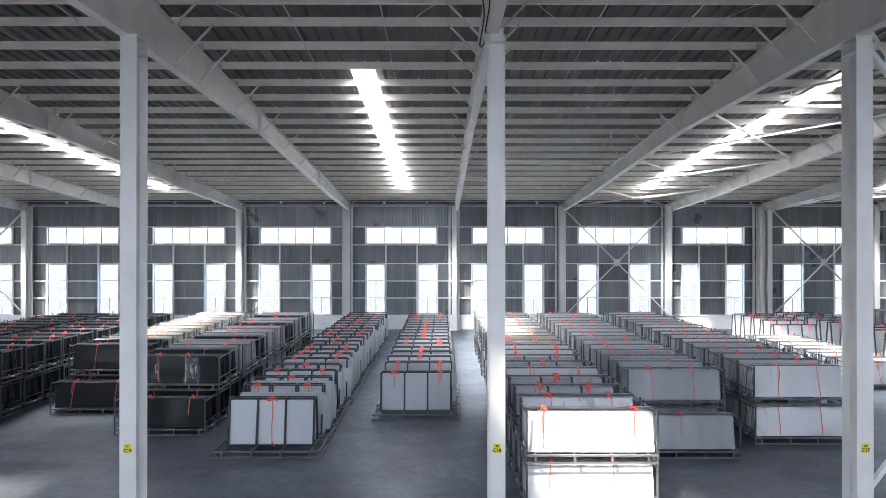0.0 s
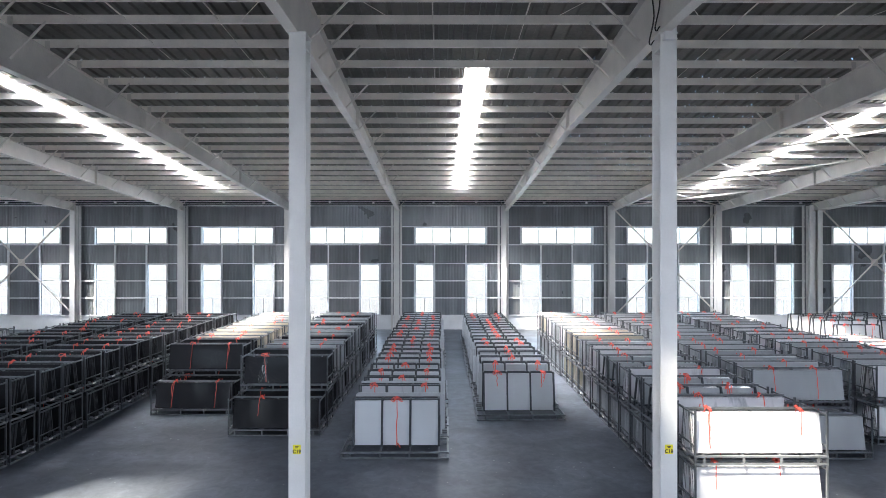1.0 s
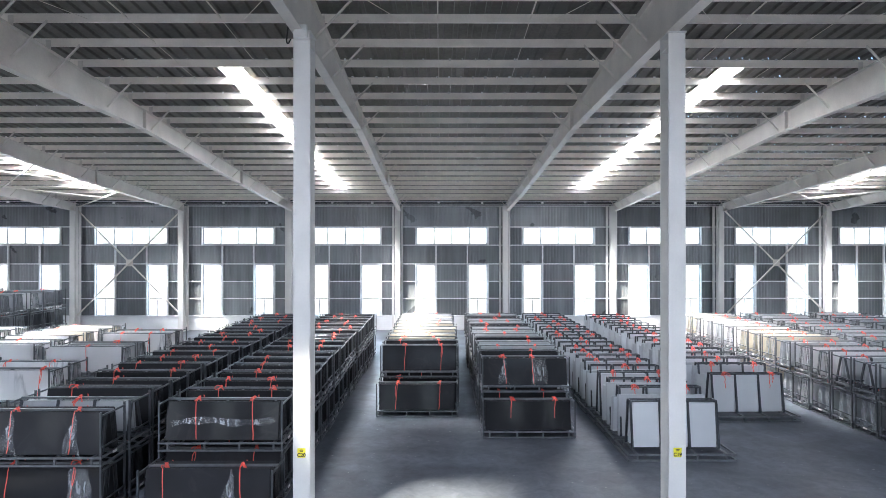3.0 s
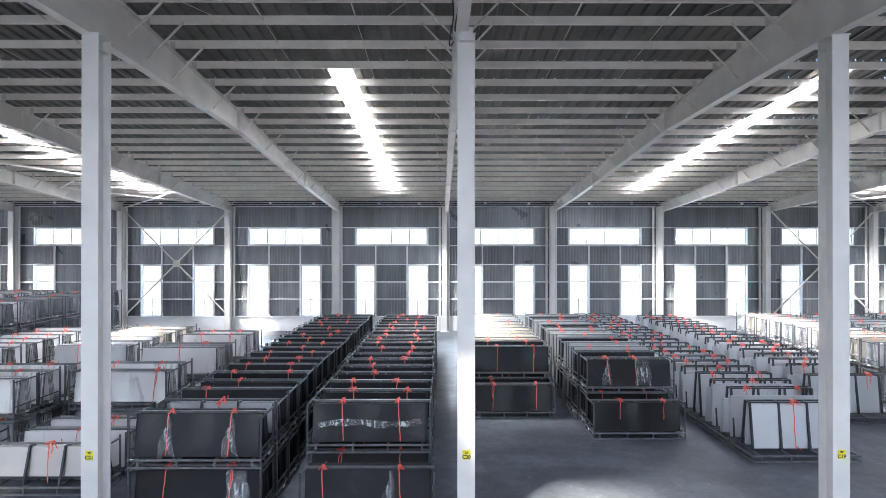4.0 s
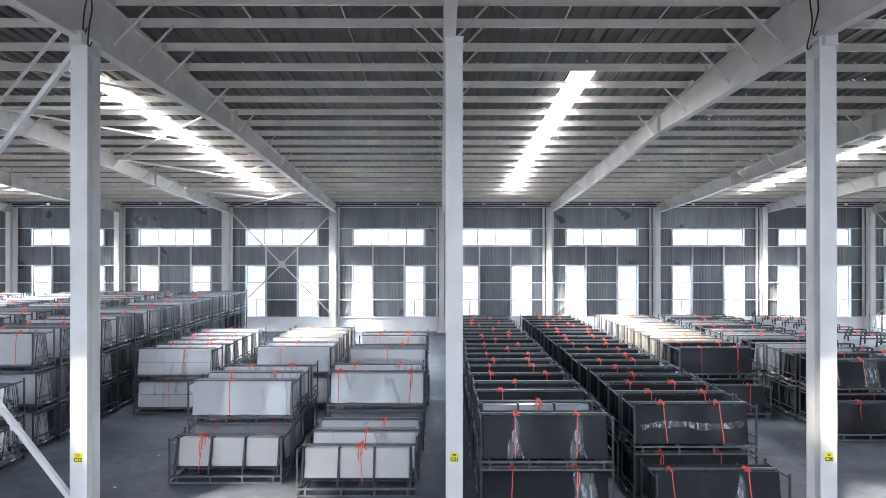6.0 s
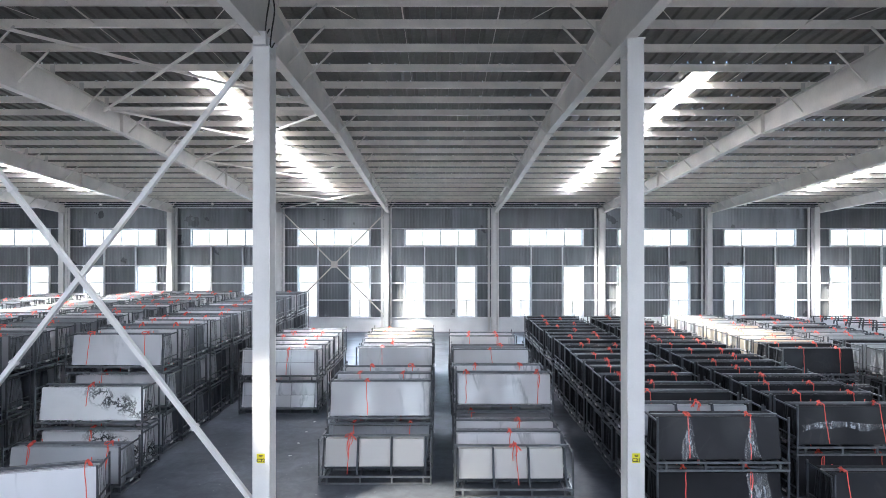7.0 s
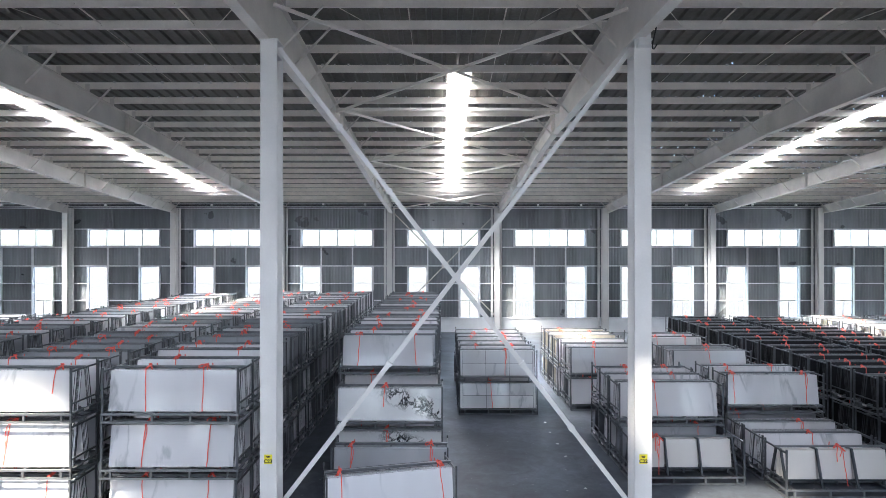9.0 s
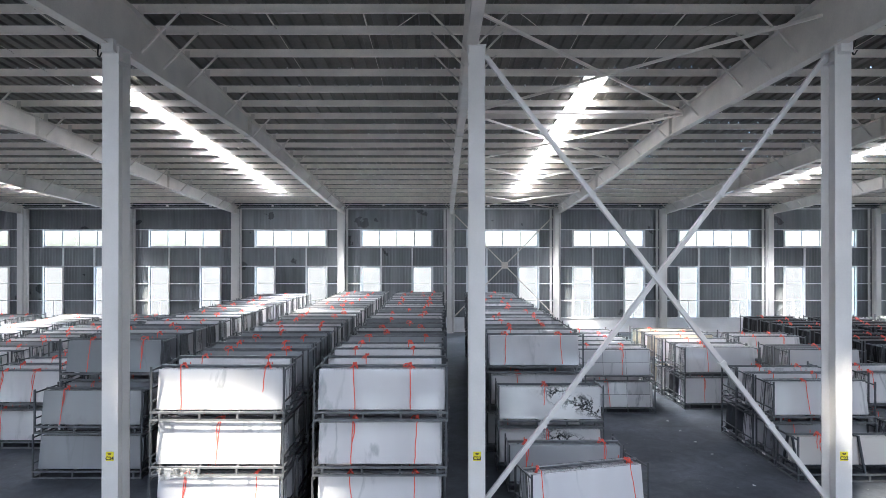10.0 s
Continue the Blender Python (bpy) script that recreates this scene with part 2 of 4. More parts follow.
M_DARK = material("rack_steel_dark", (0.045, 0.05, 0.058), 0.45, 0.3, vary=0.3, scale=4)
M_STRAP = material("orange_strap", (0.80, 0.115, 0.08), 0.55, vary=0.15, scale=9, per_object=0.2)
M_SIGN = material("yellow_sign", (0.80, 0.72, 0.03), 0.5, vary=0.05)
M_INK = material("sign_ink", (0.03, 0.03, 0.02), 0.6)
# raw edges, darkened further to hold the shade in gaps between packs
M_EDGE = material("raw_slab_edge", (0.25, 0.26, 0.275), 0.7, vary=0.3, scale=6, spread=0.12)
M_EDGE_SHADED = material("shaded_slab_edge", (0.062, 0.065, 0.07), 0.7, vary=0.3, scale=6, spread=0.12)
M_EDGE_DARK = material("shaded_dark_slab_edge", (0.032, 0.034, 0.038), 0.7, vary=0.3, scale=6, spread=0.12)
M_CABLE = material("black_cable", (0.02, 0.02, 0.02), 0.6)
S_BLACK = stone("black_stone", (0.041, 0.041, 0.045), (0.1, 0.1, 0.1), 0.12, 0.09, shade=0.35)
S_BLACK.node_tree.nodes["Principled BSDF"].inputs["Specular IOR Level"].default_value = 0.09
# dark stone that stands in for shade on the lower racks
S_SHADED = stone("shaded_grey_stone", (0.12, 0.128, 0.14), (0.11, 0.115, 0.12), 0.4, 0.18, 0.9)
S_BEIGE = stone("beige_stone", (0.50, 0.45, 0.36), (0.38, 0.33, 0.25), 0.3, 0.2, 0.9, 0.08, 0.12)
S_ASH = stone("darker_grey_stone", (0.33, 0.34, 0.36), (0.22, 0.23, 0.24), 0.55, 0.14, 0.7, drift=True)
S_GREY = stone("grey_stone", (0.47, 0.485, 0.505), (0.25, 0.26, 0.27), 0.55, 0.12, 0.7, drift=True)
S_TILE = stone("light_grey_tile", (0.63, 0.645, 0.67), (0.44, 0.44, 0.45), 0.1, 0.45, cloud=0.04, shade=0.12)
S_PALE = stone("pale_grey_slab", (0.66, 0.68, 0.71), (0.40, 0.41, 0.43), 0.6, 0.25, 0.6, 0.08, 0.25, drift=True)
S_WHITE = stone("white_marble", (0.725, 0.715, 0.73), (0.33, 0.34, 0.36), 0.75, 0.07, 0.62, 0.08, 0.2, drift=True)
S_WARM = stone("warm_white_tile", (0.60, 0.575, 0.55), (0.6, 0.58, 0.56), 0.15, 0.4, cloud=0.03, shade=0.08)
S_BOLD = stone("bold_veined_marble", (0.76, 0.76, 0.76), (0.02, 0.022, 0.025), 1.0, 0.08, 2.3, 0.04, 0.05, patch=True)

M_FILM = bpy.data.materials.new("clear_plastic_film")
M_FILM.use_nodes = True
_n, _l = M_FILM.node_tree.nodes, M_FILM.node_tree.links
_p = _n["Principled BSDF"]
_p.inputs["Base Color"].default_value, _p.inputs["Roughness"].default_value = (0.75, 0.77, 0.8, 1), 0.25
_tr, _mx, _nz, _rg = _n.new("ShaderNodeBsdfTransparent"), _n.new("ShaderNodeMixShader"), _n.new("ShaderNodeTexNoise"), _n.new("ShaderNodeMapRange")
_nz.inputs["Scale"].default_value, _nz.inputs["Detail"].default_value, _nz.inputs["Distortion"].default_value = 4, 6, 1.0
_tc, _mp = _n.new("ShaderNodeTexCoord"), _n.new("ShaderNodeMapping")
_mp.inputs["Scale"].default_value, _mp.inputs["Rotation"].default_value = (2.2, 1, 0.55), (0, 0.5, 0)
_l.new(_tc.outputs["Object"], _mp.inputs[0]), _l.new(_mp.outputs[0], _nz.inputs["Vector"])
_rg.inputs["From Min"].default_value, _rg.inputs["From Max"].default_value, _rg.inputs["To Min"].default_value, _rg.inputs["To Max"].default_value = 0.40, 0.72, 0.07, 0.5
_l.new(_nz.outputs[0], _rg.inputs[0]), _l.new(_rg.outputs[0], _mx.inputs[0])
_l.new(_tr.outputs[0], _mx.inputs[1]), _l.new(_p.outputs[0], _mx.inputs[2])
_l.new(_mx.outputs[0], _n["Material Output"].inputs[0])


M_GLASS = bpy.data.materials.new("window_glass")
M_GLASS.use_nodes = True
_n, _l = M_GLASS.node_tree.nodes, M_GLASS.node_tree.links
_c, _g, _x = _n.new("ShaderNodeBsdfTransparent"), _n.new("ShaderNodeBsdfGlossy"), _n.new("ShaderNodeMixShader")
_c.inputs[0].default_value, _g.inputs["Roughness"].default_value, _x.inputs[0].default_value = (0.96, 0.98, 0.98, 1), 0.03, 0.05
_l.new(_c.outputs[0], _x.inputs[1]), _l.new(_g.outputs[0], _x.inputs[2]), _l.new(_x.outputs[0], _n["Material Output"].inputs[0])


# ---- mesh helpers ----
def box(bm, x0, x1, y0, y1, z0, z1):
    v = [bm.verts.new(c) for c in ((x0, y0, z0), (x1, y0, z0), (x1, y1, z0), (x0, y1, z0), (x0, y0, z1), (x1, y0, z1), (x1, y1, z1), (x0, y1, z1))]
    for f in ((3, 2, 1, 0), (4, 5, 6, 7), (0, 1, 5, 4), (1, 2, 6, 5), (2, 3, 7, 6), (3, 0, 4, 7)):
        bm.faces.new([v[i] for i in f])
    return v


def bar(bm, a, b, w, h=None):
    """A square bar from a to b."""
    a, b = Vector(a), Vector(b)
    d = b - a
    m = Matrix.Translation((a + b) / 2) @ d.to_track_quat("Z", "Y").to_matrix().to_4x4()
    h = h or w
    for v in box(bm, -w / 2, w / 2, -h / 2, h / 2, -d.length / 2, d.length / 2):
        v.co = m @ v.co


def mesh(name, bm, mat):
    me = bpy.data.meshes.new(name)
    bmesh.ops.recalc_face_normals(bm, faces=bm.faces)
    bm.to_mesh(me)
    bm.free()
    me.materials.append(mat)
    return me


def put(name, me, parent=None, m=None, label=""):
    ob = new(name, me)
    ob.parent = parent
    if m is not None:
        ob.matrix_basis = m
    return tagged(ob, label) if label else ob


def built(fn):
    bm = bmesh.new()
    fn(bm)
    return bm


def setting(name, me, label, category="structure", m=None):
    return tagged(put(name, me, None, m), label, category, "", "structure")


# ---- floor and ground ----
bm = bmesh.new()
box(bm, X0 - 0.2, X1 + 0.2, -HALF - 0.5, HALF + 0.5, -0.3, 0.0)
setting("floor", mesh("floor", bm, M_FLOOR), "dark grey sealed concrete warehouse floor with stains", "floor")
bm = bmesh.new()
v = [bm.verts.new(c) for c in ((-900, -900, -0.32), (900, -900, -0.32), (900, 900, -0.32), (-900, 900, -0.32))]
bm.faces.new(v)
setting("ground", mesh("ground", bm, M_GROUND), "pale concrete yard around the hall", "ground")


# ---- roof ----
PURLIN_Y = [1.52] + [1.2 + 1.5 * k for k in range(1, 21)]


def roof_sheet(bm, s):
    """Ribbed steel sheets over one slope, open where the skylights lie."""
    top = 0.225
    rnd = random.Random(5 if s > 0 else 6)

    def strip(xa, xb, ya, yb):
        cuts = [ya] + [q for q in PURLIN_Y if ya < q - 0.12 and q < yb] + [yb]
        x, pts = xa, []
        while x < xb - 1e-6:
            e = min(x + 0.40, xb)
            pts += [(x, 0), (min(x + 0.235, e), 0), (min(x + 0.265, e), 0.075), (min(x + 0.37, e), 0.075)]
            x = e
        pts.append((xb, 0))
        for a, c in zip(cuts[:-1], cuts[1:]):
            loose = s > 0 and 5 < c < 27
            end = c - 0.045 - 0.0042 * max(0, c - 8) if loose else c
            rows = [[bm.verts.new((px, s * q, roof_z(q) + top + pz)) for px, pz in pts] for q in ((a, end, c) if loose else (a, c))]
            for lo, hi in zip(rows[:-1], rows[1:]):
                for i in range(len(pts) - 1):
                    if pts[i + 1][0] - pts[i][0] < 1e-6 and pts[i + 1][1] == pts[i][1]:
                        continue
                    if hi is rows[-1] and loose and i % 4 == 3 and rnd.random() < (0.85 if c < 7 and min(abs(pts[i][0] - sx) for sx in STRIPS) < 1.3 else 0.15 if c < 11 else 0.36):
                        LEAKS.append((pts[i][0], end, c))
                        continue        # a gap at a fixing, where daylight shows
                    bm.faces.new((lo[i], lo[i + 1], hi[i + 1], hi[i]))

    edges = [X0 - 0.3]
    for sx in STRIPS:
        edges += [sx + strip_dx(s, sx) - STRIP_W[s] / 2, sx + strip_dx(s, sx) + STRIP_W[s] / 2]
    edges.append(X1 + 0.3)
    for i in range(0, len(edges), 2):
        strip(edges[i], edges[i + 1], 0, HALF + 0.7)
    for sx in STRIPS:
        sx += strip_dx(s, sx)
        strip(sx - STRIP_W[s] / 2, sx + STRIP_W[s] / 2, 0, STRIP_START[s])
        strip(sx - STRIP_W[s] / 2, sx + STRIP_W[s] / 2, STRIP_Y1, HALF + 0.7)


LEAKS = []
for s, nm in ((1, "ceiling_north"), (-1, "ceiling_south")):
    ob = setting(nm, mesh(nm, built(lambda b: roof_sheet(b, s)), M_ROOF), "grey ribbed steel roof sheets", "ceiling")
    sol = ob.modifiers.new("thick", "SOLIDIFY")
    sol.thickness, sol.offset = 0.01, 1


M_FRP = bpy.data.materials.new("translucent_roof_sheet")
M_FRP.use_nodes = True
_n, _l = M_FRP.node_tree.nodes, M_FRP.node_tree.links
_t, _g, _x = _n.new("ShaderNodeBsdfTranslucent"), _n.new("ShaderNodeBsdfDiffuse"), _n.new("ShaderNodeMixShader")
_t.inputs[0].default_value, _g.inputs[0].default_value, _x.inputs[0].default_value = (0.95, 0.97, 0.98, 1), (0.9, 0.92, 0.93, 1), 0.06
_l.new(_t.outputs[0], _x.inputs[1]), _l.new(_g.outputs[0], _x.inputs[2]), _l.new(_x.outputs[0], _n["Material Output"].inputs[0])
M_CLEAR = bpy.data.materials.new("clear_polycarbonate")
M_CLEAR.use_nodes = True
_n, _l = M_CLEAR.node_tree.nodes, M_CLEAR.node_tree.links
_c, _g, _x = _n.new("ShaderNodeBsdfTransparent"), _n.new("ShaderNodeBsdfGlossy"), _n.new("ShaderNodeMixShader")
_g.inputs["Roughness"].default_value, _x.inputs[0].default_value = 0.1, 0.06
_l.new(_c.outputs[0], _x.inputs[1]), _l.new(_g.outputs[0], _x.inputs[2]), _l.new(_x.outputs[0], _n["Material Output"].inputs[0])
for sx in STRIPS:
    for s in (1, -1):
        bm = bmesh.new()
        xs = [sx + strip_dx(s, sx) - STRIP_W[s] / 2 - 0.05 + i * (STRIP_W[s] + 0.1) / 12 for i in range(13)]
        pr = [(x, 0.05 if i % 4 == 2 else 0.0) for i, x in enumerate(xs)]
        ya, yb = STRIP_START[s] - 0.1, STRIP_Y1 + 0.1
        lo = [bm.verts.new((x, s * ya, roof_z(ya) + 0.30 + dz)) for x, dz in pr]
        hi = [bm.verts.new((x, s * yb, roof_z(yb) + 0.30 + dz)) for x, dz in pr]
        for i in range(12):
            bm.faces.new((lo[i], lo[i + 1], hi[i + 1], hi[i]))
        ob = setting("skylight", mesh("skylight", bm, M_FRP if s > 0 else M_CLEAR), "milky translucent skylight sheet in the roof" if s > 0 else "unseen clear skylight sheets set to shape the sun patches", "skylight")
        ob.visible_shadow = False


# translucent patches added over the gaps so that the leaks show white
bm = bmesh.new()
for x, ya, yb in LEAKS:
    bm.faces.new([bm.verts.new(c) for c in ((x - 0.02, ya - 0.03, roof_z(ya) + 0.33), (x + 0.09, ya - 0.03, roof_z(ya) + 0.33), (x + 0.09, yb + 0.03, roof_z(yb) + 0.33), (x - 0.02, yb + 0.03, roof_z(yb) + 0.33))])
tagged(put("rib_filler", mesh("rib_filler", bm, M_FRP)), "translucent patches added to whiten daylight leaks in the roof", "filler", "", "stuff")


# ---- unseen cap added to block sun at the ridge, and the sheet clips ----
bm = bmesh.new()
for sg in (1, -1):
    v = [(0, roof_z(0) + 0.34), (sg * 0.5, roof_z(0.5) + 0.34), (sg * 0.5, roof_z(0.5) + 0.35), (0, roof_z(0) + 0.35)]
    lo, hi = [bm.verts.new((X0 - 0.3, y, z)) for y, z in v], [bm.verts.new((X1 + 0.3, y, z)) for y, z in v]
    for i in range(4):
        bm.faces.new((lo[i], lo[(i + 1) % 4], hi[(i + 1) % 4], hi[i]))
setting("ridge_cap", mesh("ridge_cap", bm, M_ROOF), "unseen steel cap added to stop sunlight at the ridge joint", "ridge cap")
# clips sit forward of the purlins to show in the camera's view
bm = bmesh.new()
rnd = random.Random(21)
for py in PURLIN_Y[3:18]:
    x = -72.0
    while x < 40:
        if rnd.random() < 0.6:
            hh = rnd.uniform(0.04, 0.075)
            box(bm, x, x + rnd.uniform(0.03, 0.06), py - 0.10, py - 0.085, roof_z(py) + 0.229 - hh, roof_z(py) + 0.229)
            if rnd.random() < 0.4:
                box(bm, x + 0.06, x + 0.075, py - 0.10, py - 0.085, roof_z(py) + 0.222 - hh, roof_z(py) + 0.229)
        x += 0.4
tagged(put("sheet_clip", mesh("sheet_clip", bm, M_CLIP)), "small bright zinc clips holding the roof sheets", "clip", "", "stuff")


def purlin(bm):
    """A lipped C section along the hall."""
    prof = [(0, 0), (0.07, 0), (0.07, 0.026), (0.064, 0.026), (0.064, 0.006), (0.006, 0.006), (0.006, 0.214), (0.064, 0.214),
            (0.064, 0.194), (0.07, 0.194), (0.07, 0.22), (0, 0.22)]
    lo, hi = [bm.verts.new((X0, 0.07 - y, z)) for y, z in prof], [bm.verts.new((X1, 0.07 - y, z)) for y, z in prof]
    bm.faces.new(lo), bm.faces.new(hi[::-1])
    for i in range(len(prof)):
        bm.faces.new((lo[i], lo[(i + 1) % len(prof)], hi[(i + 1) % len(prof)], hi[i]))


ME_PURLIN = mesh("purlin", built(purlin), M_PURLIN)


def sag_rod(bm):
    for a, c, w in zip(PURLIN_Y[:4], PURLIN_Y[1:5], (0.03, 0.014, 0.012, 0.01)):
        bar(bm, (0, a + 0.01, roof_z(a) + 0.10), (0.0, c, roof_z(c) + 0.12), w)


ME_SAG = mesh("sag_rod", built(sag_rod), M_PURLIN)
for py in PURLIN_Y:
    for s in (1, -1):
        tagged(put("purlin", ME_PURLIN, None, pose(0, s * py, roof_z(py))), "long grey steel roof purlin carrying the roof sheets", "purlin", "roof purlins", "structure")


def beam_bottom(y):
    """Underside of the tapered rafters."""
    y = abs(y)
    for (a, za), (b, zb) in zip(RAFTER_LINE[:-1], RAFTER_LINE[1:]):
        if y <= b:
            return za + (zb - za) * (y - a) / (b - a)
    return RAFTER_LINE[-1][1]


GAP = 0.13                          # rafters lowered to fit the camera's view, with cleats added to bridge the gap
RAFTER_LINE = [(0, 10.62), (9.6, 10.45), (24.0, 9.34), (HALF, 8.86)]


def rafter(bm):
    """Welded I beam of changing depth, from wall to wall over the ridge."""
    half = [0, 5, 9.6, 14, 19, 24, 28, HALF - 0.3]
    rings = []
    for y in [-q for q in half[:0:-1]] + half:
        z0, z1 = beam_bottom(y), roof_z(y) - GAP
        prof = [(-0.125, z0), (0.125, z0), (0.125, z0 + 0.02), (0.006, z0 + 0.02), (0.006, z1 - 0.02), (0.125, z1 - 0.02),
                (0.125, z1), (-0.125, z1), (-0.125, z1 - 0.02), (-0.006, z1 - 0.02), (-0.006, z0 + 0.02), (-0.125, z0 + 0.02)]
        rings.append([bm.verts.new((x, y, z)) for x, z in prof])
    bm.faces.new(rings[0]), bm.faces.new(rings[-1][::-1])
    for p, q in zip(rings[:-1], rings[1:]):
        for k in range(12):
            bm.faces.new((p[k], p[(k + 1) % 12], q[(k + 1) % 12], q[k]))


ME_RAFTER = mesh("rafter", built(rafter), M_RAFTER)
ME_SPLICE = []
for yj in (9.6, 20.5):
    for s in (1, -1):
        bm = bmesh.new()
        box(bm, -0.13, 0.13, s * yj - 0.02, s * yj + 0.02, beam_bottom(yj) - 0.03, roof_z(yj) - GAP - 0.002)
        ME_SPLICE.append(mesh("splice_plate", bm, M_RAFTER))
BRACED = [(16, 24), (-32, -24), (31.5, 39.5)]
ALL_COLS = COLS + [31.5, 39.5, 47.5]
ME_FLY = {}
for i, py in enumerate(PURLIN_Y):
    if i % 2 == 0 or i in (1, 19):
        for sx in (1, -1):
            bm = bmesh.new()
            run = 0.25 + 0.55 * (roof_z(py) - beam_bottom(py))
            lo = max(beam_bottom(py) + 0.03, roof_z(py) - run)
            bar(bm, (sx * 0.02, py, lo), (sx * run, py, roof_z(py) + 0.02), 0.05, 0.012)
            bar(bm, (sx * 0.02, py - 0.022, lo + 0.02), (sx * run, py - 0.022, roof_z(py) + 0.04), 0.012, 0.045)
            ME_FLY[(i, sx)] = mesh("fly_brace", bm, M_RAFTER)
ME_CLEAT = []
for py in PURLIN_Y:
    bm = bmesh.new()
    box(bm, -0.07, 0.07, py - 0.014, py - 0.002, roof_z(py) - GAP - 0.015, roof_z(py) + 0.17)
    ME_CLEAT.append(mesh("cleat", bm, M_RAFTER))
bm = bmesh.new()
for sx in (1, -1):
    bar(bm, (sx * 1.05, PURLIN_Y[0] + 0.03, roof_z(1.5) + 0.15), (sx * 2.0, PURLIN_Y[1] - 0.02, roof_z(2.7) + 0.06), 0.014)
ME_TIE = mesh("tie_rod", bm, M_PURLIN)
for cx in ALL_COLS:
    r = tagged(put("rafter", ME_RAFTER, None, pose(cx - 0.1, 0, 0)), "tapered grey steel roof beam with bolted splices", "roof beam", "roof beams", "structure")
    for me in ME_FLY.values():
        put("fly_brace", me, r)
    for me in ME_SPLICE:
        put("splice_plate", me, r)
    for me in ME_CLEAT:
        put("cleat", me, r)
    put("tie_rod", ME_TIE, r)


for a, c in zip(ALL_COLS[:-1], ALL_COLS[1:]):
    if c - a > 5:
        for q in (0.36, 0.66):
            tagged(put("sag_rod", ME_SAG, None, pose(a + (c - a) * q, 0, 0)), "thin steel sag rods linking the purlins", "rod", "sag rods", "structure")

# ---- columns ----
def ridge_column(bm):
    """An H column: broad flanges front and back, web between, base plate and cap plate."""
    top = 10.60
    box(bm, -0.18, 0.18, 0, 0.02, 0.03, top)
    box(bm, -0.18, 0.18, 0.48, 0.50, 0.03, top)
    box(bm, -0.008, 0.008, 0.02, 0.48, 0.03, top)
    box(bm, -0.32, 0.32, -0.12, 0.62, 0, 0.03)
    box(bm, -0.2, 0.2, -0.03, 0.53, top, top + 0.03)
    for z in (0.35, 10.3):
        for s in (-1, 1):
            box(bm, s * 0.09 - 0.085, s * 0.09 + 0.085, 0.021, 0.479, z, z + 0.012)


def wall_column(bm):
    top = 9.3
    box(bm, -0.18, 0.18, -0.5, -0.48, 0.03, top)
    box(bm, -0.18, 0.18, -0.02, 0.0, 0.03, top)
    box(bm, -0.008, 0.008, -0.48, -0.02, 0.03, top)
    box(bm, -0.3, 0.3, -0.6, 0.0, 0, 0.03)


def downpipe(bm):
    n = 10
    for z0, z1, r in ((0.0, 9.3, 0.09), (2.6, 2.68, 0.102), (5.9, 5.98, 0.102)):
        lo = [bm.verts.new((r * math.cos(k * math.tau / n), r * math.sin(k * math.tau / n), z0)) for k in range(n)]
        hi = [bm.verts.new((r * math.cos(k * math.tau / n), r * math.sin(k * math.tau / n), z1)) for k in range(n)]
        for k in range(n):
            bm.faces.new((lo[k], lo[(k + 1) % n], hi[(k + 1) % n], hi[k]))


ME_COL = mesh("column", built(ridge_column), M_COL)
ME_WCOL = mesh("wall_column", built(wall_column), M_COL)
ME_PIPE = mesh("downpipe", built(downpipe), M_COL)
for cx in ALL_COLS:
    tagged(put("steel_column", ME_COL, None, pose(cx, 0, 0)), "white painted steel H column under the ridge", "column", "ridge columns", "structure")
    tagged(put("wall_column", ME_WCOL, None, pose(cx - 0.25, HALF, 0)), "white painted steel column at the long wall", "column", "wall columns", "structure")
    tagged(put("wall_column", ME_WCOL, None, pose(cx - 0.2, -HALF, 0, 0, 0, 180)), "white painted steel column at the long wall", "column", "wall columns", "structure")

bm = bmesh.new()
box(bm, -0.08, 0.08, -0.03, 0.03, 0.03, 9.3)
for z in (1.4, 3.0, 5.6, 8.4):
    box(bm, -0.095, 0.095, -0.045, -0.03, z, z + 0.07)
ME_JAMB = mesh("jamb_post", bm, M_COL)
for cx in ALL_COLS:
    setting("jamb_post", ME_JAMB, "white steel post beside the wall column", "post", pose(cx - 0.6, HALF + 0.05, 0))
    tagged(put("downpipe", ME_PIPE, None, pose(cx + 0.06, HALF - 0.02, 0)), "white plastic downpipe beside the wall column", "pipe", "downpipes", "structure")

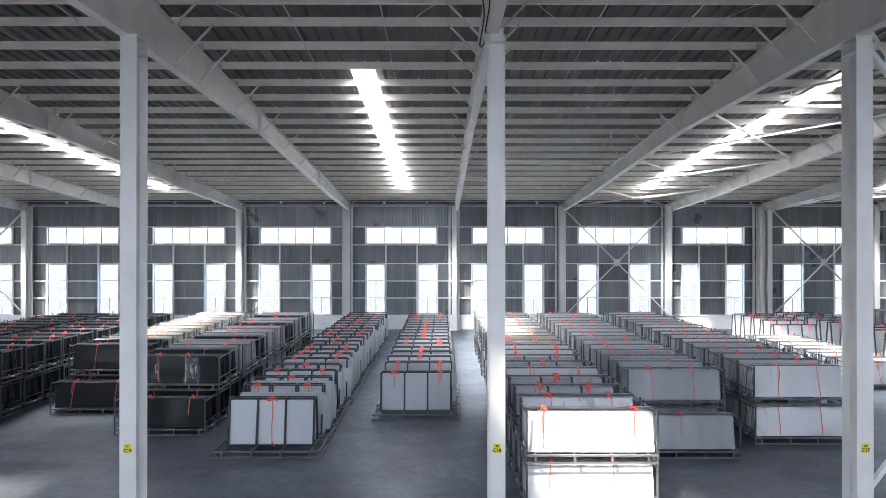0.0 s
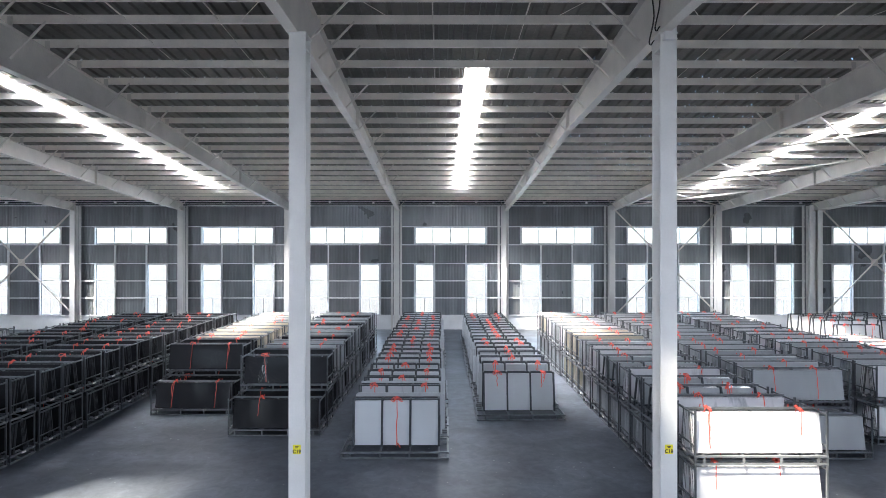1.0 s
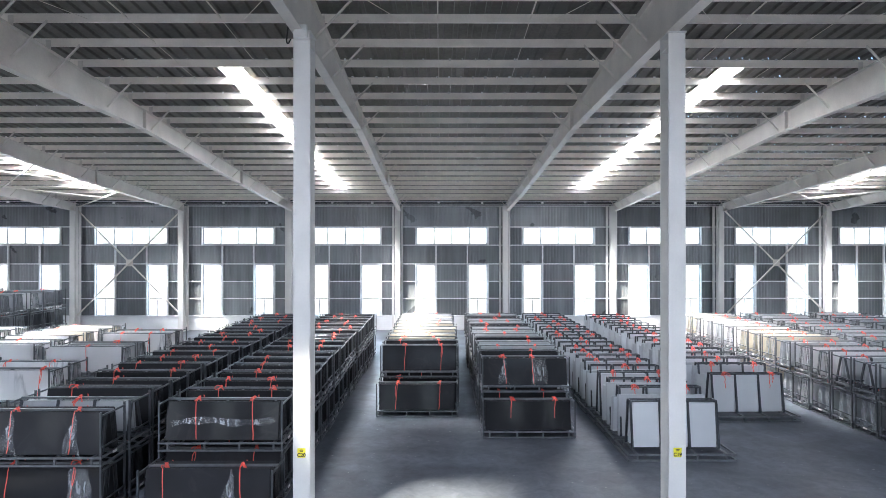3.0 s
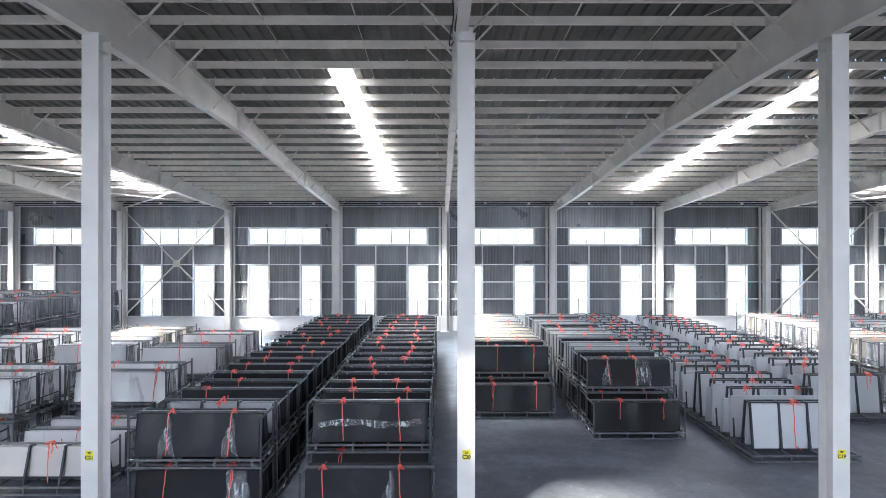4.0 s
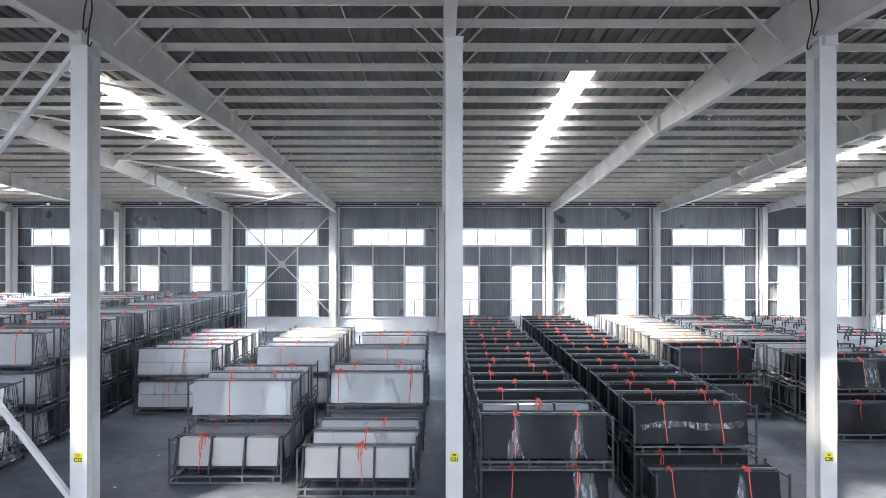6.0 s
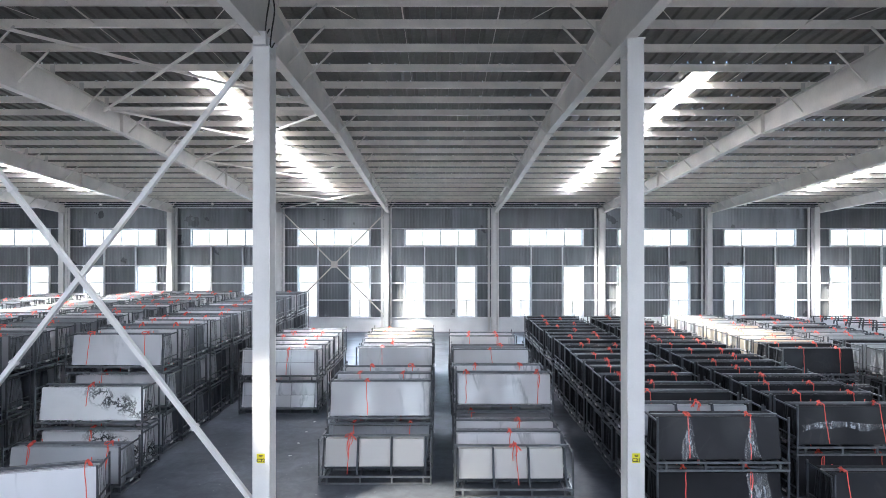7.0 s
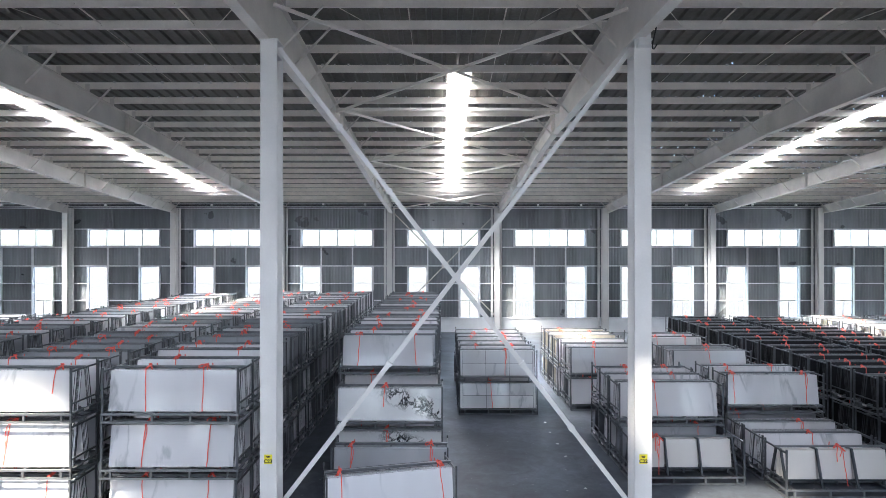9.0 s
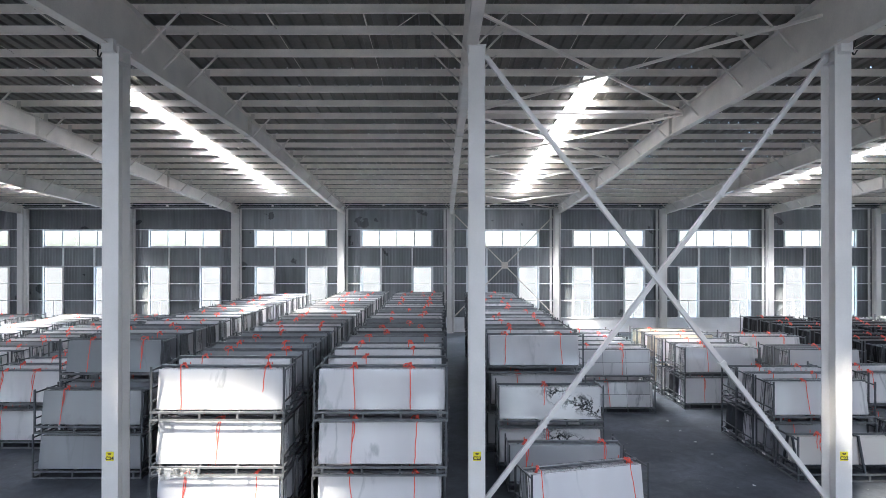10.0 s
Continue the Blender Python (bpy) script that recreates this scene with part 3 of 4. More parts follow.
# ---- bracing ----
for a, b in BRACED:
    bm = bmesh.new()
    for p, q in ((((a + 0.2), 0.22, 10.45), ((b - 0.2), 0.22, 0.58)), (((a + 0.2), 0.28, 0.58), ((b - 0.2), 0.28, 10.45))):
        bar(bm, p, q, 0.115, 0.10)
        d = Vector(q) - Vector(p)
        for k in (0.17, 0.31, 0.69, 0.83):
            c = Vector(p) + d * k
            bar(bm, c - d.normalized() * 0.04, c + d.normalized() * 0.04, 0.16, 0.14)
    mid = Vector(((a + b) / 2, 0.25, 5.515))
    box(bm, mid.x - 0.07, mid.x + 0.07, 0.235, 0.265, mid.z - 0.07, mid.z + 0.07)
    setting("cross_brace", mesh("cross_brace", bm, M_COL), "white steel X brace between two ridge columns", "brace")
    bm = bmesh.new()
    for p, q in (((a + 0.1, HALF - 0.3, 8.9), (b - 0.3, HALF - 0.3, 1.2)), ((a + 0.1, HALF - 0.36, 1.2), (b - 0.3, HALF - 0.36, 8.9))):
        bar(bm, p, q, 0.11, 0.08)
    box(bm, (a + b) / 2 - 0.35, (a + b) / 2 + 0.15, HALF - 0.34, HALF - 0.32, 4.8, 5.3)
    setting("wall_brace", mesh("wall_brace", bm, M_RAFTER), "grey steel X brace in the wall bay", "brace")
    for k in range(4):
        ya, yb = 0.4 + 7.95 * k, 0.4 + 7.95 * (k + 1)
        za, zb = beam_bottom(ya) * 0.35 + roof_z(ya) * 0.65, beam_bottom(yb) * 0.35 + roof_z(yb) * 0.65
        bm = bmesh.new()
        bar(bm, (a, ya, za), (b - 0.2, yb, zb), 0.07)
        bar(bm, (b - 0.2, ya, za - 0.09), (a, yb, zb - 0.09), 0.07)
        setting("roof_brace", mesh("roof_brace", bm, M_PURLIN), "thin steel X rods under the roof", "brace")
        if k:
            bm = bmesh.new()
            bar(bm, (a, ya, za), (b - 0.2, ya, za), 0.1)
            setting("roof_strut", mesh("roof_strut", bm, M_PURLIN), "round steel strut between two roof beams", "brace")

# ---- long walls ----
WIN = [("upper", 1.13, 6.45, 6.42, 7.70), ("lower", 1.13, 2.55, 1.08, 4.93), ("lower", 5.00, 6.45, 1.08, 4.93)]
GIRTS = [1.06, 2.37, 3.65, 4.96, 6.37, 7.73, 9.3]


def ribbed(bm, xa, xb, za, zb, y):
    """Trapezoid ribbed sheet, ribs upright."""
    x, pts = xa, []
    while x < xb - 1e-6:
        e = min(x + 0.22, xb)
        pts += [(x, 0), (min(x + 0.13, e), 0), (min(x + 0.155, e), 0.02), (min(x + 0.195, e), 0.02)]
        x = e
    pts.append((xb, 0))
    lo = [bm.verts.new((px, y + py, za)) for px, py in pts]
    hi = [bm.verts.new((px, y + py, zb)) for px, py in pts]
    for i in range(len(pts) - 1):
        if pts[i + 1][0] - pts[i][0] > 1e-6 or pts[i + 1][1] != pts[i][1]:
            bm.faces.new((lo[i], lo[i + 1], hi[i + 1], hi[i]))


def openings(a, b):
    k = (b - a) / 8.0
    return [(kind, a + x0 * k, a + x1 * k, z0, z1) for kind, x0, x1, z0, z1 in WIN]


def wall_spans():
    spans = []
    for a, b in BAYS:
        op = openings(a, b)
        (_, u0, u1, *_), (_, l0, l1, *_), (_, r0, r1, *_) = op
        for za, zb in ((1.08, 2.37), (2.37, 3.65), (3.65, 4.93)):
            spans += [(a, l0, za, zb), (l1, r0, za, zb), (r1, b, za, zb)]
        spans += [(a, u0, 6.42, 7.70), (u1, b, 6.42, 7.70), (a, b, 4.93, 6.42), (a, b, 7.70, 9.3)]
    return spans


def wall_rest(bm, y):
    """Head of the wall and the blind ends."""
    for xa, xb, za, zb in [(a, b, 9.3, 10.2) for a, b in BAYS] + [(X0, COLS[0], 1.08, 10.2), (30.9, 31.5, 1.08, 10.2), (47.5, X1, 1.08, 10.2)]:
        ribbed(bm, xa, xb, za, zb, y)


def window(a, kind, xa, xb, za, zb, y, s):
    """Aluminium frame with mullions and panes set in the sheet wall."""
    w = tagged(put("window", None, None, pose(xa, y, za)), "tall narrow aluminium window in the steel wall" if kind == "lower" else "wide four-pane aluminium ribbon window in the steel wall", "window", "long wall windows", "structure")
    W, H, t = xb - xa, zb - za, 0.07
    bm = bmesh.new()
    box(bm, 0, W, -0.06, 0.06, 0, t), box(bm, 0, W, -0.06, 0.06, H - t, H)
    box(bm, 0, t, -0.06, 0.06, t, H - t), box(bm, W - t, W, -0.06, 0.06, t, H - t)
    put("window_frame", mesh("window_frame", bm, M_FRAME), w)
    bm = bmesh.new()
    if kind == "upper":
        for k in (1, 2, 3):
            box(bm, W * k / 4 - 0.035, W * k / 4 + 0.035, -0.03, 0.03, t, H - t)
    else:
        box(bm, t, W - t, -0.05, 0.05, 1.29 - 0.03, 1.29 + 0.03), box(bm, t, W - t, -0.04, 0.04, 2.6 - 0.02, 2.6 + 0.02)
        box(bm, W / 2 - 0.03, W / 2 + 0.03, -0.05, 0.05, t, 1.26)
    put("mullion", mesh("mullion", bm, M_FRAME if kind == "upper" else M_COL), w)
    if kind == "upper":
        panes = [(W * k / 4 + 0.05, W * (k + 1) / 4 - 0.05, t, H - t) for k in range(4)]
    else:
        panes = [(t, W / 2 - 0.035, t, 1.25), (W / 2 + 0.035, W - t, t, 1.25), (t, W - t, 1.33, 2.58), (t, W - t, 2.62, H - t)]
    for p0, p1, q0, q1 in panes:
        bm = bmesh.new()
        box(bm, p0, p1, -0.004, 0.004, q0, q1)
        pane = put("pane", mesh("pane", bm, M_GLASS), w)
        pane.visible_shadow = False


bm = bmesh.new()
box(bm, -0.045, 0.045, -0.07, 0.07, 0, 1)
ME_STUD = mesh("stud", bm, M_GIRT)
for s, nm in ((1, "north"), (-1, "south")):
    yw = s * (HALF + 0.3)
    ob = setting("wall_" + nm, mesh("wall_" + nm, built(lambda q: wall_rest(q, yw)), M_WALL), "dark grey ribbed steel sheet wall", "wall")
    sol = ob.modifiers.new("thick", "SOLIDIFY")
    sol.thickness, sol.offset = 0.012, 0
    if s > 0:
        for xa, xb, za, zb in wall_spans():
            bm = bmesh.new()
            ribbed(bm, xa, xb, za, zb, yw - 0.006), ribbed(bm, xa, xb, za, zb, yw + 0.006)
            put("wall_panel", mesh("wall_panel", bm, M_WALL), ob)
    else:
        bm = bmesh.new()
        for xa, xb, za, zb in wall_spans():
            ribbed(bm, xa, xb, za, zb, yw)
        setting("wall_south_sheets", mesh("wall_south_sheets", bm, M_WALL), "dark grey ribbed steel sheets of the opposite wall", "wall")
    bm = bmesh.new()
    box(bm, X0, X1, yw - 0.12, yw + 0.12, 0, 1.06)
    setting("plinth_" + nm, mesh("plinth", bm, M_DADO), "white masonry plinth along the foot of the wall", "wall")
    for z in GIRTS:
        bm = bmesh.new()
        for a, b in BAYS:
            op = openings(a, b)
            if z in (2.37, 3.65):
                cuts = [(a + 0.02, op[1][1]), (op[1][2], op[2][1]), (op[2][2], b - 0.42)]
            else:
                cuts = [(a + 0.02, b - 0.42)]
            for xa, xb in cuts:
                box(bm, xa, xb, *sorted((yw - s * 0.22, yw - s * 0.05)), z - 0.035, z + 0.035)
        setting("girt_" + nm, mesh("girt", bm, M_GIRT), "pale steel girt running along the wall", "girt")
    for a, b in BAYS:
        op = openings(a, b)
        for x, za, zb in ((op[1][1] - 0.05, 1.1, 4.925), (op[1][2] + 0.05, 1.1, 4.925), (op[2][1] - 0.05, 1.1, 4.925), (op[2][2] + 0.05, 1.1, 4.925),
                          (op[1][2] + 0.05, 4.995, 6.335), (op[2][1] - 0.05, 4.995, 6.335), (op[0][1] - 0.05, 6.405, 7.695), (op[0][2] + 0.05, 6.405, 7.695)):
            setting("stud", ME_STUD, "pale steel stud beside the windows", "stud", pose(x, yw - s * 0.14, za) @ Matrix.Diagonal((1, 1, zb - za, 1)))
        for kind, xa, xb, za, zb in openings(a, b):
            window(a, kind, xa, xb, za, zb, yw, s)
    # dark box put in for the band of shade under the eaves
    bm = bmesh.new()
    ym = sorted((yw - s * 0.32, yw - s * 0.06))
    box(bm, X0, X1, ym[0], ym[1], 9.36, 9.86)
    setting("gutter_" + nm, mesh("gutter", bm, M_DARK), "dark box standing in for the shade under the eaves", "gutter")
    bm = bmesh.new()
    box(bm, X0, X1, *sorted((yw - s * 0.40, yw - s * 0.34)), 9.58, 9.63)
    box(bm, X0, X1, *sorted((yw - s * 0.45, yw - s * 0.38)), 9.40, 9.44)
    setting("eaves_rail_" + nm, mesh("eaves_rail", bm, M_GIRT), "grey eaves strut and conduit along the wall head", "rail")

for x, nm in ((X0, "west"), (X1, "east")):
    bm = bmesh.new()
    v = [(-HALF - 0.4, 0), (HALF + 0.4, 0), (HALF + 0.4, roof_z(HALF + 0.4) + 0.2), (0, roof_z(0) + 0.2), (-HALF - 0.4, roof_z(HALF + 0.4) + 0.2)]
    lo, hi = [bm.verts.new((x - 0.1, a, b)) for a, b in v], [bm.verts.new((x + 0.1, a, b)) for a, b in v]
    bm.faces.new(lo), bm.faces.new(hi[::-1])
    for i in range(5):
        bm.faces.new((lo[i], lo[(i + 1) % 5], hi[(i + 1) % 5], hi[i]))
    setting("wall_" + nm, mesh("wall_" + nm, bm, M_WALL), "grey steel gable wall closing the hall", "wall")


# ---- column signs ----
def text_mesh(body, size):
    cu = bpy.data.curves.new("sign_text", "FONT")
    cu.body, cu.size, cu.align_x, cu.align_y, cu.extrude, cu.offset = body, size, "CENTER", "CENTER", 0.001, 0.004
    tmp = bpy.data.objects.new("tmp_text", cu)
    scene.collection.objects.link(tmp)
    me = bpy.data.meshes.new_from_object(tmp.evaluated_get(bpy.context.evaluated_depsgraph_get()))
    bpy.data.objects.remove(tmp)
    me.materials.clear()
    me.materials.append(M_INK)
    return me


bm = bmesh.new()
box(bm, -0.085, 0.085, -0.008, -0.001, -0.1, 0.1)
ME_SIGN = mesh("sign_plate", bm, M_SIGN)
bm = bmesh.new()
box(bm, -0.03, 0.03, -0.011, -0.008, 0.03, 0.045), box(bm, -0.04, 0.04, -0.011, -0.008, 0.055, 0.07)
ME_BARS = mesh("sign_bars", bm, M_INK)
for k in range(15, 29):
    cx = 8 * (19 - k)
    if cx not in ALL_COLS:
        continue
    s = tagged(put("column_sign", ME_SIGN, None, pose(cx, 0, 1.65)), "small yellow plate with a black bay number on the column", "sign", "column signs")
    put("sign_text", text_mesh("C%d" % k, 0.105), s, pose(0, -0.01, -0.045, 90, 0, 0))
    put("sign_mark", ME_BARS, s)


# ---- small bright spots under the eaves ----
def dot_body(bm):
    box(bm, -0.07, 0.07, -0.09, 0.0, -0.06, 0.06)
    box(bm, -0.09, 0.09, -0.11, -0.09, -0.08, 0.08)
    bar(bm, (0, 0, 0.0), (0, 0.12, 0.12), 0.03)


def dot_face(bm):
    box(bm, -0.05, 0.05, -0.118, -0.1105, -0.045, 0.045)


# glow added to the face of half the eaves boxes for bright spots
M_DOT_GLOW = bpy.data.materials.new("glowing_dot_face")
M_DOT_GLOW.use_nodes = True
_p = M_DOT_GLOW.node_tree.nodes["Principled BSDF"]
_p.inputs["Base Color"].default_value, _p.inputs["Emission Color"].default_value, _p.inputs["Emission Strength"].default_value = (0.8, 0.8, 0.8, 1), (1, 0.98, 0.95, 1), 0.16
ME_DOT_BOX, ME_DOT_GLOW, ME_DOT_PLAIN = mesh("housing", built(dot_body), M_COL), mesh("lens", built(dot_face), M_DOT_GLOW), mesh("lens", built(dot_face), M_FRAME)
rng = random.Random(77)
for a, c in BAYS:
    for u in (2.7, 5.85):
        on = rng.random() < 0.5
        lamp = tagged(put("eaves_lamp", None, None, pose(a + u + rng.uniform(-0.2, 0.2), HALF - 0.16, 9.50 + rng.uniform(-0.04, 0.04), -20, 0, 0)), "small white box with a glow added under the eaves" if on else "small plain white box under the eaves", "lamp", "eaves lamps")
        put("housing", ME_DOT_BOX, lamp)
        put("lens", ME_DOT_GLOW if on else ME_DOT_PLAIN, lamp)

# ---- junction boxes and cables at the column heads ----
def head_box(bm):
    box(bm, -0.13, 0.13, -0.13, -0.002, -0.11, 0.15)
    box(bm, -0.145, 0.145, -0.145, 0.0, -0.135, -0.11)
    box(bm, -0.12, 0.12, -0.137, -0.13, -0.06, -0.03)


def head_cable(bm):
    n, pts = 7, []
    for k in range(25):
        u = k / 24
        pts.append(Vector((0.05 * math.sin(5 * u) + (0.10 * max(0, u - 0.85) / 0.15), 0.03 * math.sin(9 * u), -1.3 * u + (0.25 * max(0, u - 0.9) / 0.1))))
    rings = [[bm.verts.new(p + Vector((0.017 * math.cos(q * math.tau / n), 0.017 * math.sin(q * math.tau / n), 0))) for q in range(n)] for p in pts]
    for a, c in zip(rings[:-1], rings[1:]):
        for q in range(n):
            bm.faces.new((a[q], a[(q + 1) % n], c[(q + 1) % n], c[q]))


ME_BOX, ME_HCABLE = mesh("junction_box", built(head_box), M_COL), mesh("cable", built(head_cable), M_CABLE)
for cx in ALL_COLS:
    if cx % 16 == 8:
        tagged(put("junction_box", ME_BOX, None, pose(cx, 0, 10.57)), "white steel box at the head of the column", "junction box", "junction boxes")
        tagged(put("cable", ME_HCABLE, None, pose(cx + (0.24 if cx == -24 else -0.32), -0.04 if cx == -24 else 0.12, 11.55)), "black cable hanging beside the column head", "cable", "hanging cables")
        tagged(put("cable", ME_HCABLE, None, pose(cx + (0.13 if cx == -24 else -0.2), -0.03 if cx == -24 else 0.1, 11.85)), "black cable hanging beside the column head", "cable", "hanging cables")

# ---- slab racks ----
RW, RD, RH = 2.95, 1.04, 1.2         # width, depth and stacking height of a rack


def base_frame(bm):
    w = 0.045
    for z in (0.03, 0.20):
        for y in (0.025, RD - 0.025):
            bar(bm, (0, y, z), (RW, y, z), w)
        for x in (0.025, RW - 0.025):
            bar(bm, (x, 0.05, z), (x, RD - 0.05, z), w)
    for x in (0.22, RW * 0.37, RW * 0.65, RW - 0.22):
        for y in (0.025, RD - 0.025):
            bar(bm, (x, y, 0.055), (x, y, 0.175), 0.045)
        bar(bm, (x, 0.05, 0.2), (x, RD - 0.05, 0.2), w)


def hoop(bm):
    """One end of a rack: two posts with stub tips joined by rails, and a short stay."""
    t = RH - 0.09
    for y in (0.025, RD - 0.025):
        bar(bm, (0, y, 0.0), (0, y, RH - 0.004), 0.04)
    bar(bm, (0, 0.045, t), (0, RD - 0.045, t), 0.036)
    bar(bm, (0, 0.045, 0.42), (0, RD - 0.045, 0.42), 0.03)
    bar(bm, (0, 0.06, 0.22), (0, RD * 0.45, 0.05), 0.03)


def ridge_frame(bm):
    """The inner A frame that the slabs lean on."""
    c = RD / 2
    bar(bm, (0.02, c, 1.13), (RW - 0.02, c, 1.13), 0.05)
    for x in (0.3, RW * 0.5, RW - 0.3):
        bar(bm, (x, c - 0.03, 1.1), (x, 0.3, 0.2), 0.04)
        bar(bm, (x, c + 0.03, 1.1), (x, RD - 0.3, 0.2), 0.04)


def lean(s, x, along, up, out):
    """A place on the leaning face of a rack: along the width, up the slope, out of it. s 1: front, -1: back."""
    a = math.atan2(0.13, 0.88)
    y = 0.14 + up * math.sin(a) - out * math.cos(a)
    z = 0.23 + up * math.cos(a) + out * math.sin(a)
    return (x + along, y if s > 0 else RD - y, z)


def slab(w, h, k, s, seed):
    """The k-th slab of a leaning pack, its edges a little off its neighbours'."""
    rnd = random.Random(seed)
    dx, dh, c = rnd.uniform(-0.025, 0.025), rnd.uniform(-0.015, 0.008), 0.004
    def fn(bm):
        o1, o0 = -0.033 * k, -0.033 * k - 0.026
        x0 = (RW - w) / 2 + dx
        rings = []
        for o, q in ((o1, c), (o1 - c, 0), (o0, 0)):
            rings.append([bm.verts.new(lean(s, x0, p, u, o)) for p, u in ((q, q), (w - q, q), (w - q, h + dh - q), (q, h + dh - q))])
        bm.faces.new(rings[0]), bm.faces.new(rings[2][::-1])
        for a, b in zip(rings[:-1], rings[1:]):
            for i in range(4):
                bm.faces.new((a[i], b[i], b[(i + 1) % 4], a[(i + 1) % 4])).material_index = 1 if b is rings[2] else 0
    return fn


def ribbon(bm, pts, w):
    """A flat strap along points, its breadth along x."""
    rows = [(bm.verts.new((p[0] - w / 2, p[1], p[2])), bm.verts.new((p[0] + w / 2, p[1], p[2]))) for p in pts]
    for a, b in zip(rows[:-1], rows[1:]):
        bm.faces.new((a[0], a[1], b[1], b[0]))


def cord(bm, pts, w, thick=0.005):
    """A flat band of webbing along points, its breadth across the run."""
    rings = []
    for i, p in enumerate(pts):
        d = (pts[min(i + 1, len(pts) - 1)] - pts[max(i - 1, 0)]).normalized()
        u = d.cross(Vector((0.25, -1.0, 0.45))).normalized() * w / 2
        v = d.cross(u).normalized() * thick / 2
        rings.append([bm.verts.new(p + q) for q in (u + v, u - v, -u - v, -u + v)])
    bm.faces.new(rings[0]), bm.faces.new(rings[-1][::-1])
    for r0, r1 in zip(rings[:-1], rings[1:]):
        for i in range(4):
            bm.faces.new((r0[i], r1[i], r1[(i + 1) % 4], r0[(i + 1) % 4]))


def knot(bm, x, y, z, rnd):
    """A tied bunch of webbing on the ridge: a lump, a few loops thrown over the front, loose ends."""
    c = Vector((x, y, z))
    for k in range(3):
        a = rnd.uniform(0, 3)
        cord(bm, [c + Vector((0.035 * math.cos(a + q * 1.3), 0.03 * math.sin(a + q * 1.3), 0.012 * k + 0.012 * math.sin(q * 2))) for q in range(6)], 0.022)
    for k in range(rnd.randint(2, 4)):
        far, drop, lift, side = rnd.uniform(0.07, 0.21), rnd.uniform(0.0, 0.13), rnd.uniform(0.02, 0.06), rnd.choice((-1, 1))
        pts = []
        for q in range(8):
            g = q / 7 * math.pi
            pts.append(c + Vector((side * far * math.sin(g) * (0.5 + 0.5 * q / 7), -0.10 * math.sin(g), lift * math.sin(2 * g) - drop * math.sin(g))))
        cord(bm, pts, 0.024)
    for k in range(rnd.randint(0, 2)):
        q, long = rnd.uniform(-0.14, 0.14), rnd.uniform(0.12, 0.4)
        cord(bm, [c, c + Vector((q * 0.6, -0.09, 0.0)), c + Vector((q, -0.12 + 0.04 * long, -long * 0.55)), c + Vector((q * 0.8 + rnd.uniform(-0.05, 0.05), -0.12 + 0.0 * long, -long))], 0.022)


def strap(seed, tail):
    rnd = random.Random(seed)
    def fn(bm):
        x = 0.0
        top = [(x, RD / 2 + 0.05, 1.165), (x, RD / 2 - 0.06, 1.165)]
        pts = list(top)
        steps = 6
        drift = rnd.uniform(-0.09, 0.09)
        for k in range(steps + 1):
            u = 0.94 - tail * 0.94 * k / steps
            p = lean(1, x, drift * k / steps + rnd.uniform(-0.008, 0.008), u, 0.014)
            pts.append(p)
        ribbon(bm, pts, 0.022)
        if rnd.random() < 0.35:
            # the second strand, wider apart at the knot and meeting the first lower down
            q, reach = rnd.choice((-1, 1)) * rnd.uniform(0.03, 0.07), rnd.uniform(0.4, 0.9) * tail
            pts = [lean(1, x, drift * reach * k / 5 + q * math.sin(math.pi * (k / 5) ** 0.6) + rnd.uniform(-0.006, 0.006), 0.94 - reach * 0.94 * k / 5, 0.02) for k in range(6)]
            ribbon(bm, pts, 0.022)
        pts = [lean(-1, x, 0, 0.94 - 0.94 * k / 3, 0.014) for k in range(4)]
        ribbon(bm, pts, 0.027)
    return fn


ME_BASE = mesh("base_frame", built(base_frame), M_RAIL)
ME_HOOP = mesh("end_frame", built(hoop), M_RACK)
ME_RIDGE = mesh("ridge_frame", built(ridge_frame), M_RAIL)
ME_STRAP = [mesh("strap", built(strap(i, t)), M_STRAP) for i, t in enumerate((1, 1, 0.95, 0.9, 0.6, 1, 0.97, 1, 1, 0.97))]
ME_KNOT = [mesh("knot", built(lambda b: knot(b, 0, RD / 2 - 0.05, 1.172, random.Random(200 + i))), M_STRAP) for i in range(10)]
ME_TKNOT = [mesh("knot", built(lambda b: knot(b, 0, RD / 2 - 0.12, 1.74, random.Random(240 + i))), M_STRAP) for i in range(6)]
HEAD = 1.54                         # height of the first racks of the tile rows
ME_HKNOT = [mesh("knot", built(lambda b: knot(b, 0, RD / 2 - 0.12, HEAD + 0.05, random.Random(250 + i))), M_STRAP) for i in range(3)]
STONES = {"black": S_BLACK, "grey": S_GREY, "white": S_WHITE, "tile": S_TILE, "bold": S_BOLD, "beige": S_BEIGE, "shaded": S_SHADED, "ash": S_ASH}
LABELS = {"black": "black polished stone slabs", "grey": "grey stone slabs", "white": "white veined marble slabs", "tile": "pale grey tiles", "bold": "black-veined white marble slabs", "beige": "pale beige stone slabs", "shaded": "stone slabs darkened for shade", "ash": "darker grey stone slabs"}
SLAB_LABEL = {"black": "black polished stone slab", "grey": "grey stone slab", "white": "white veined marble slab", "tile": "pale grey tile", "bold": "white marble slab with bold black veins", "beige": "pale beige stone slab", "shaded": "stone slab darkened for shade", "ash": "grey stone slab"}
ME_SLAB = {}
for kd, mt in STONES.items():
    for i, (w, h) in enumerate(((2.74, 0.92), (2.69, 0.90), (2.78, 0.88), (2.84, 0.88))):
        for s in (1, -1):
            for k in range(7):
                me = mesh("slab", built(slab(w, h, k, s, 31 * i + 7 * k + s)), mt)
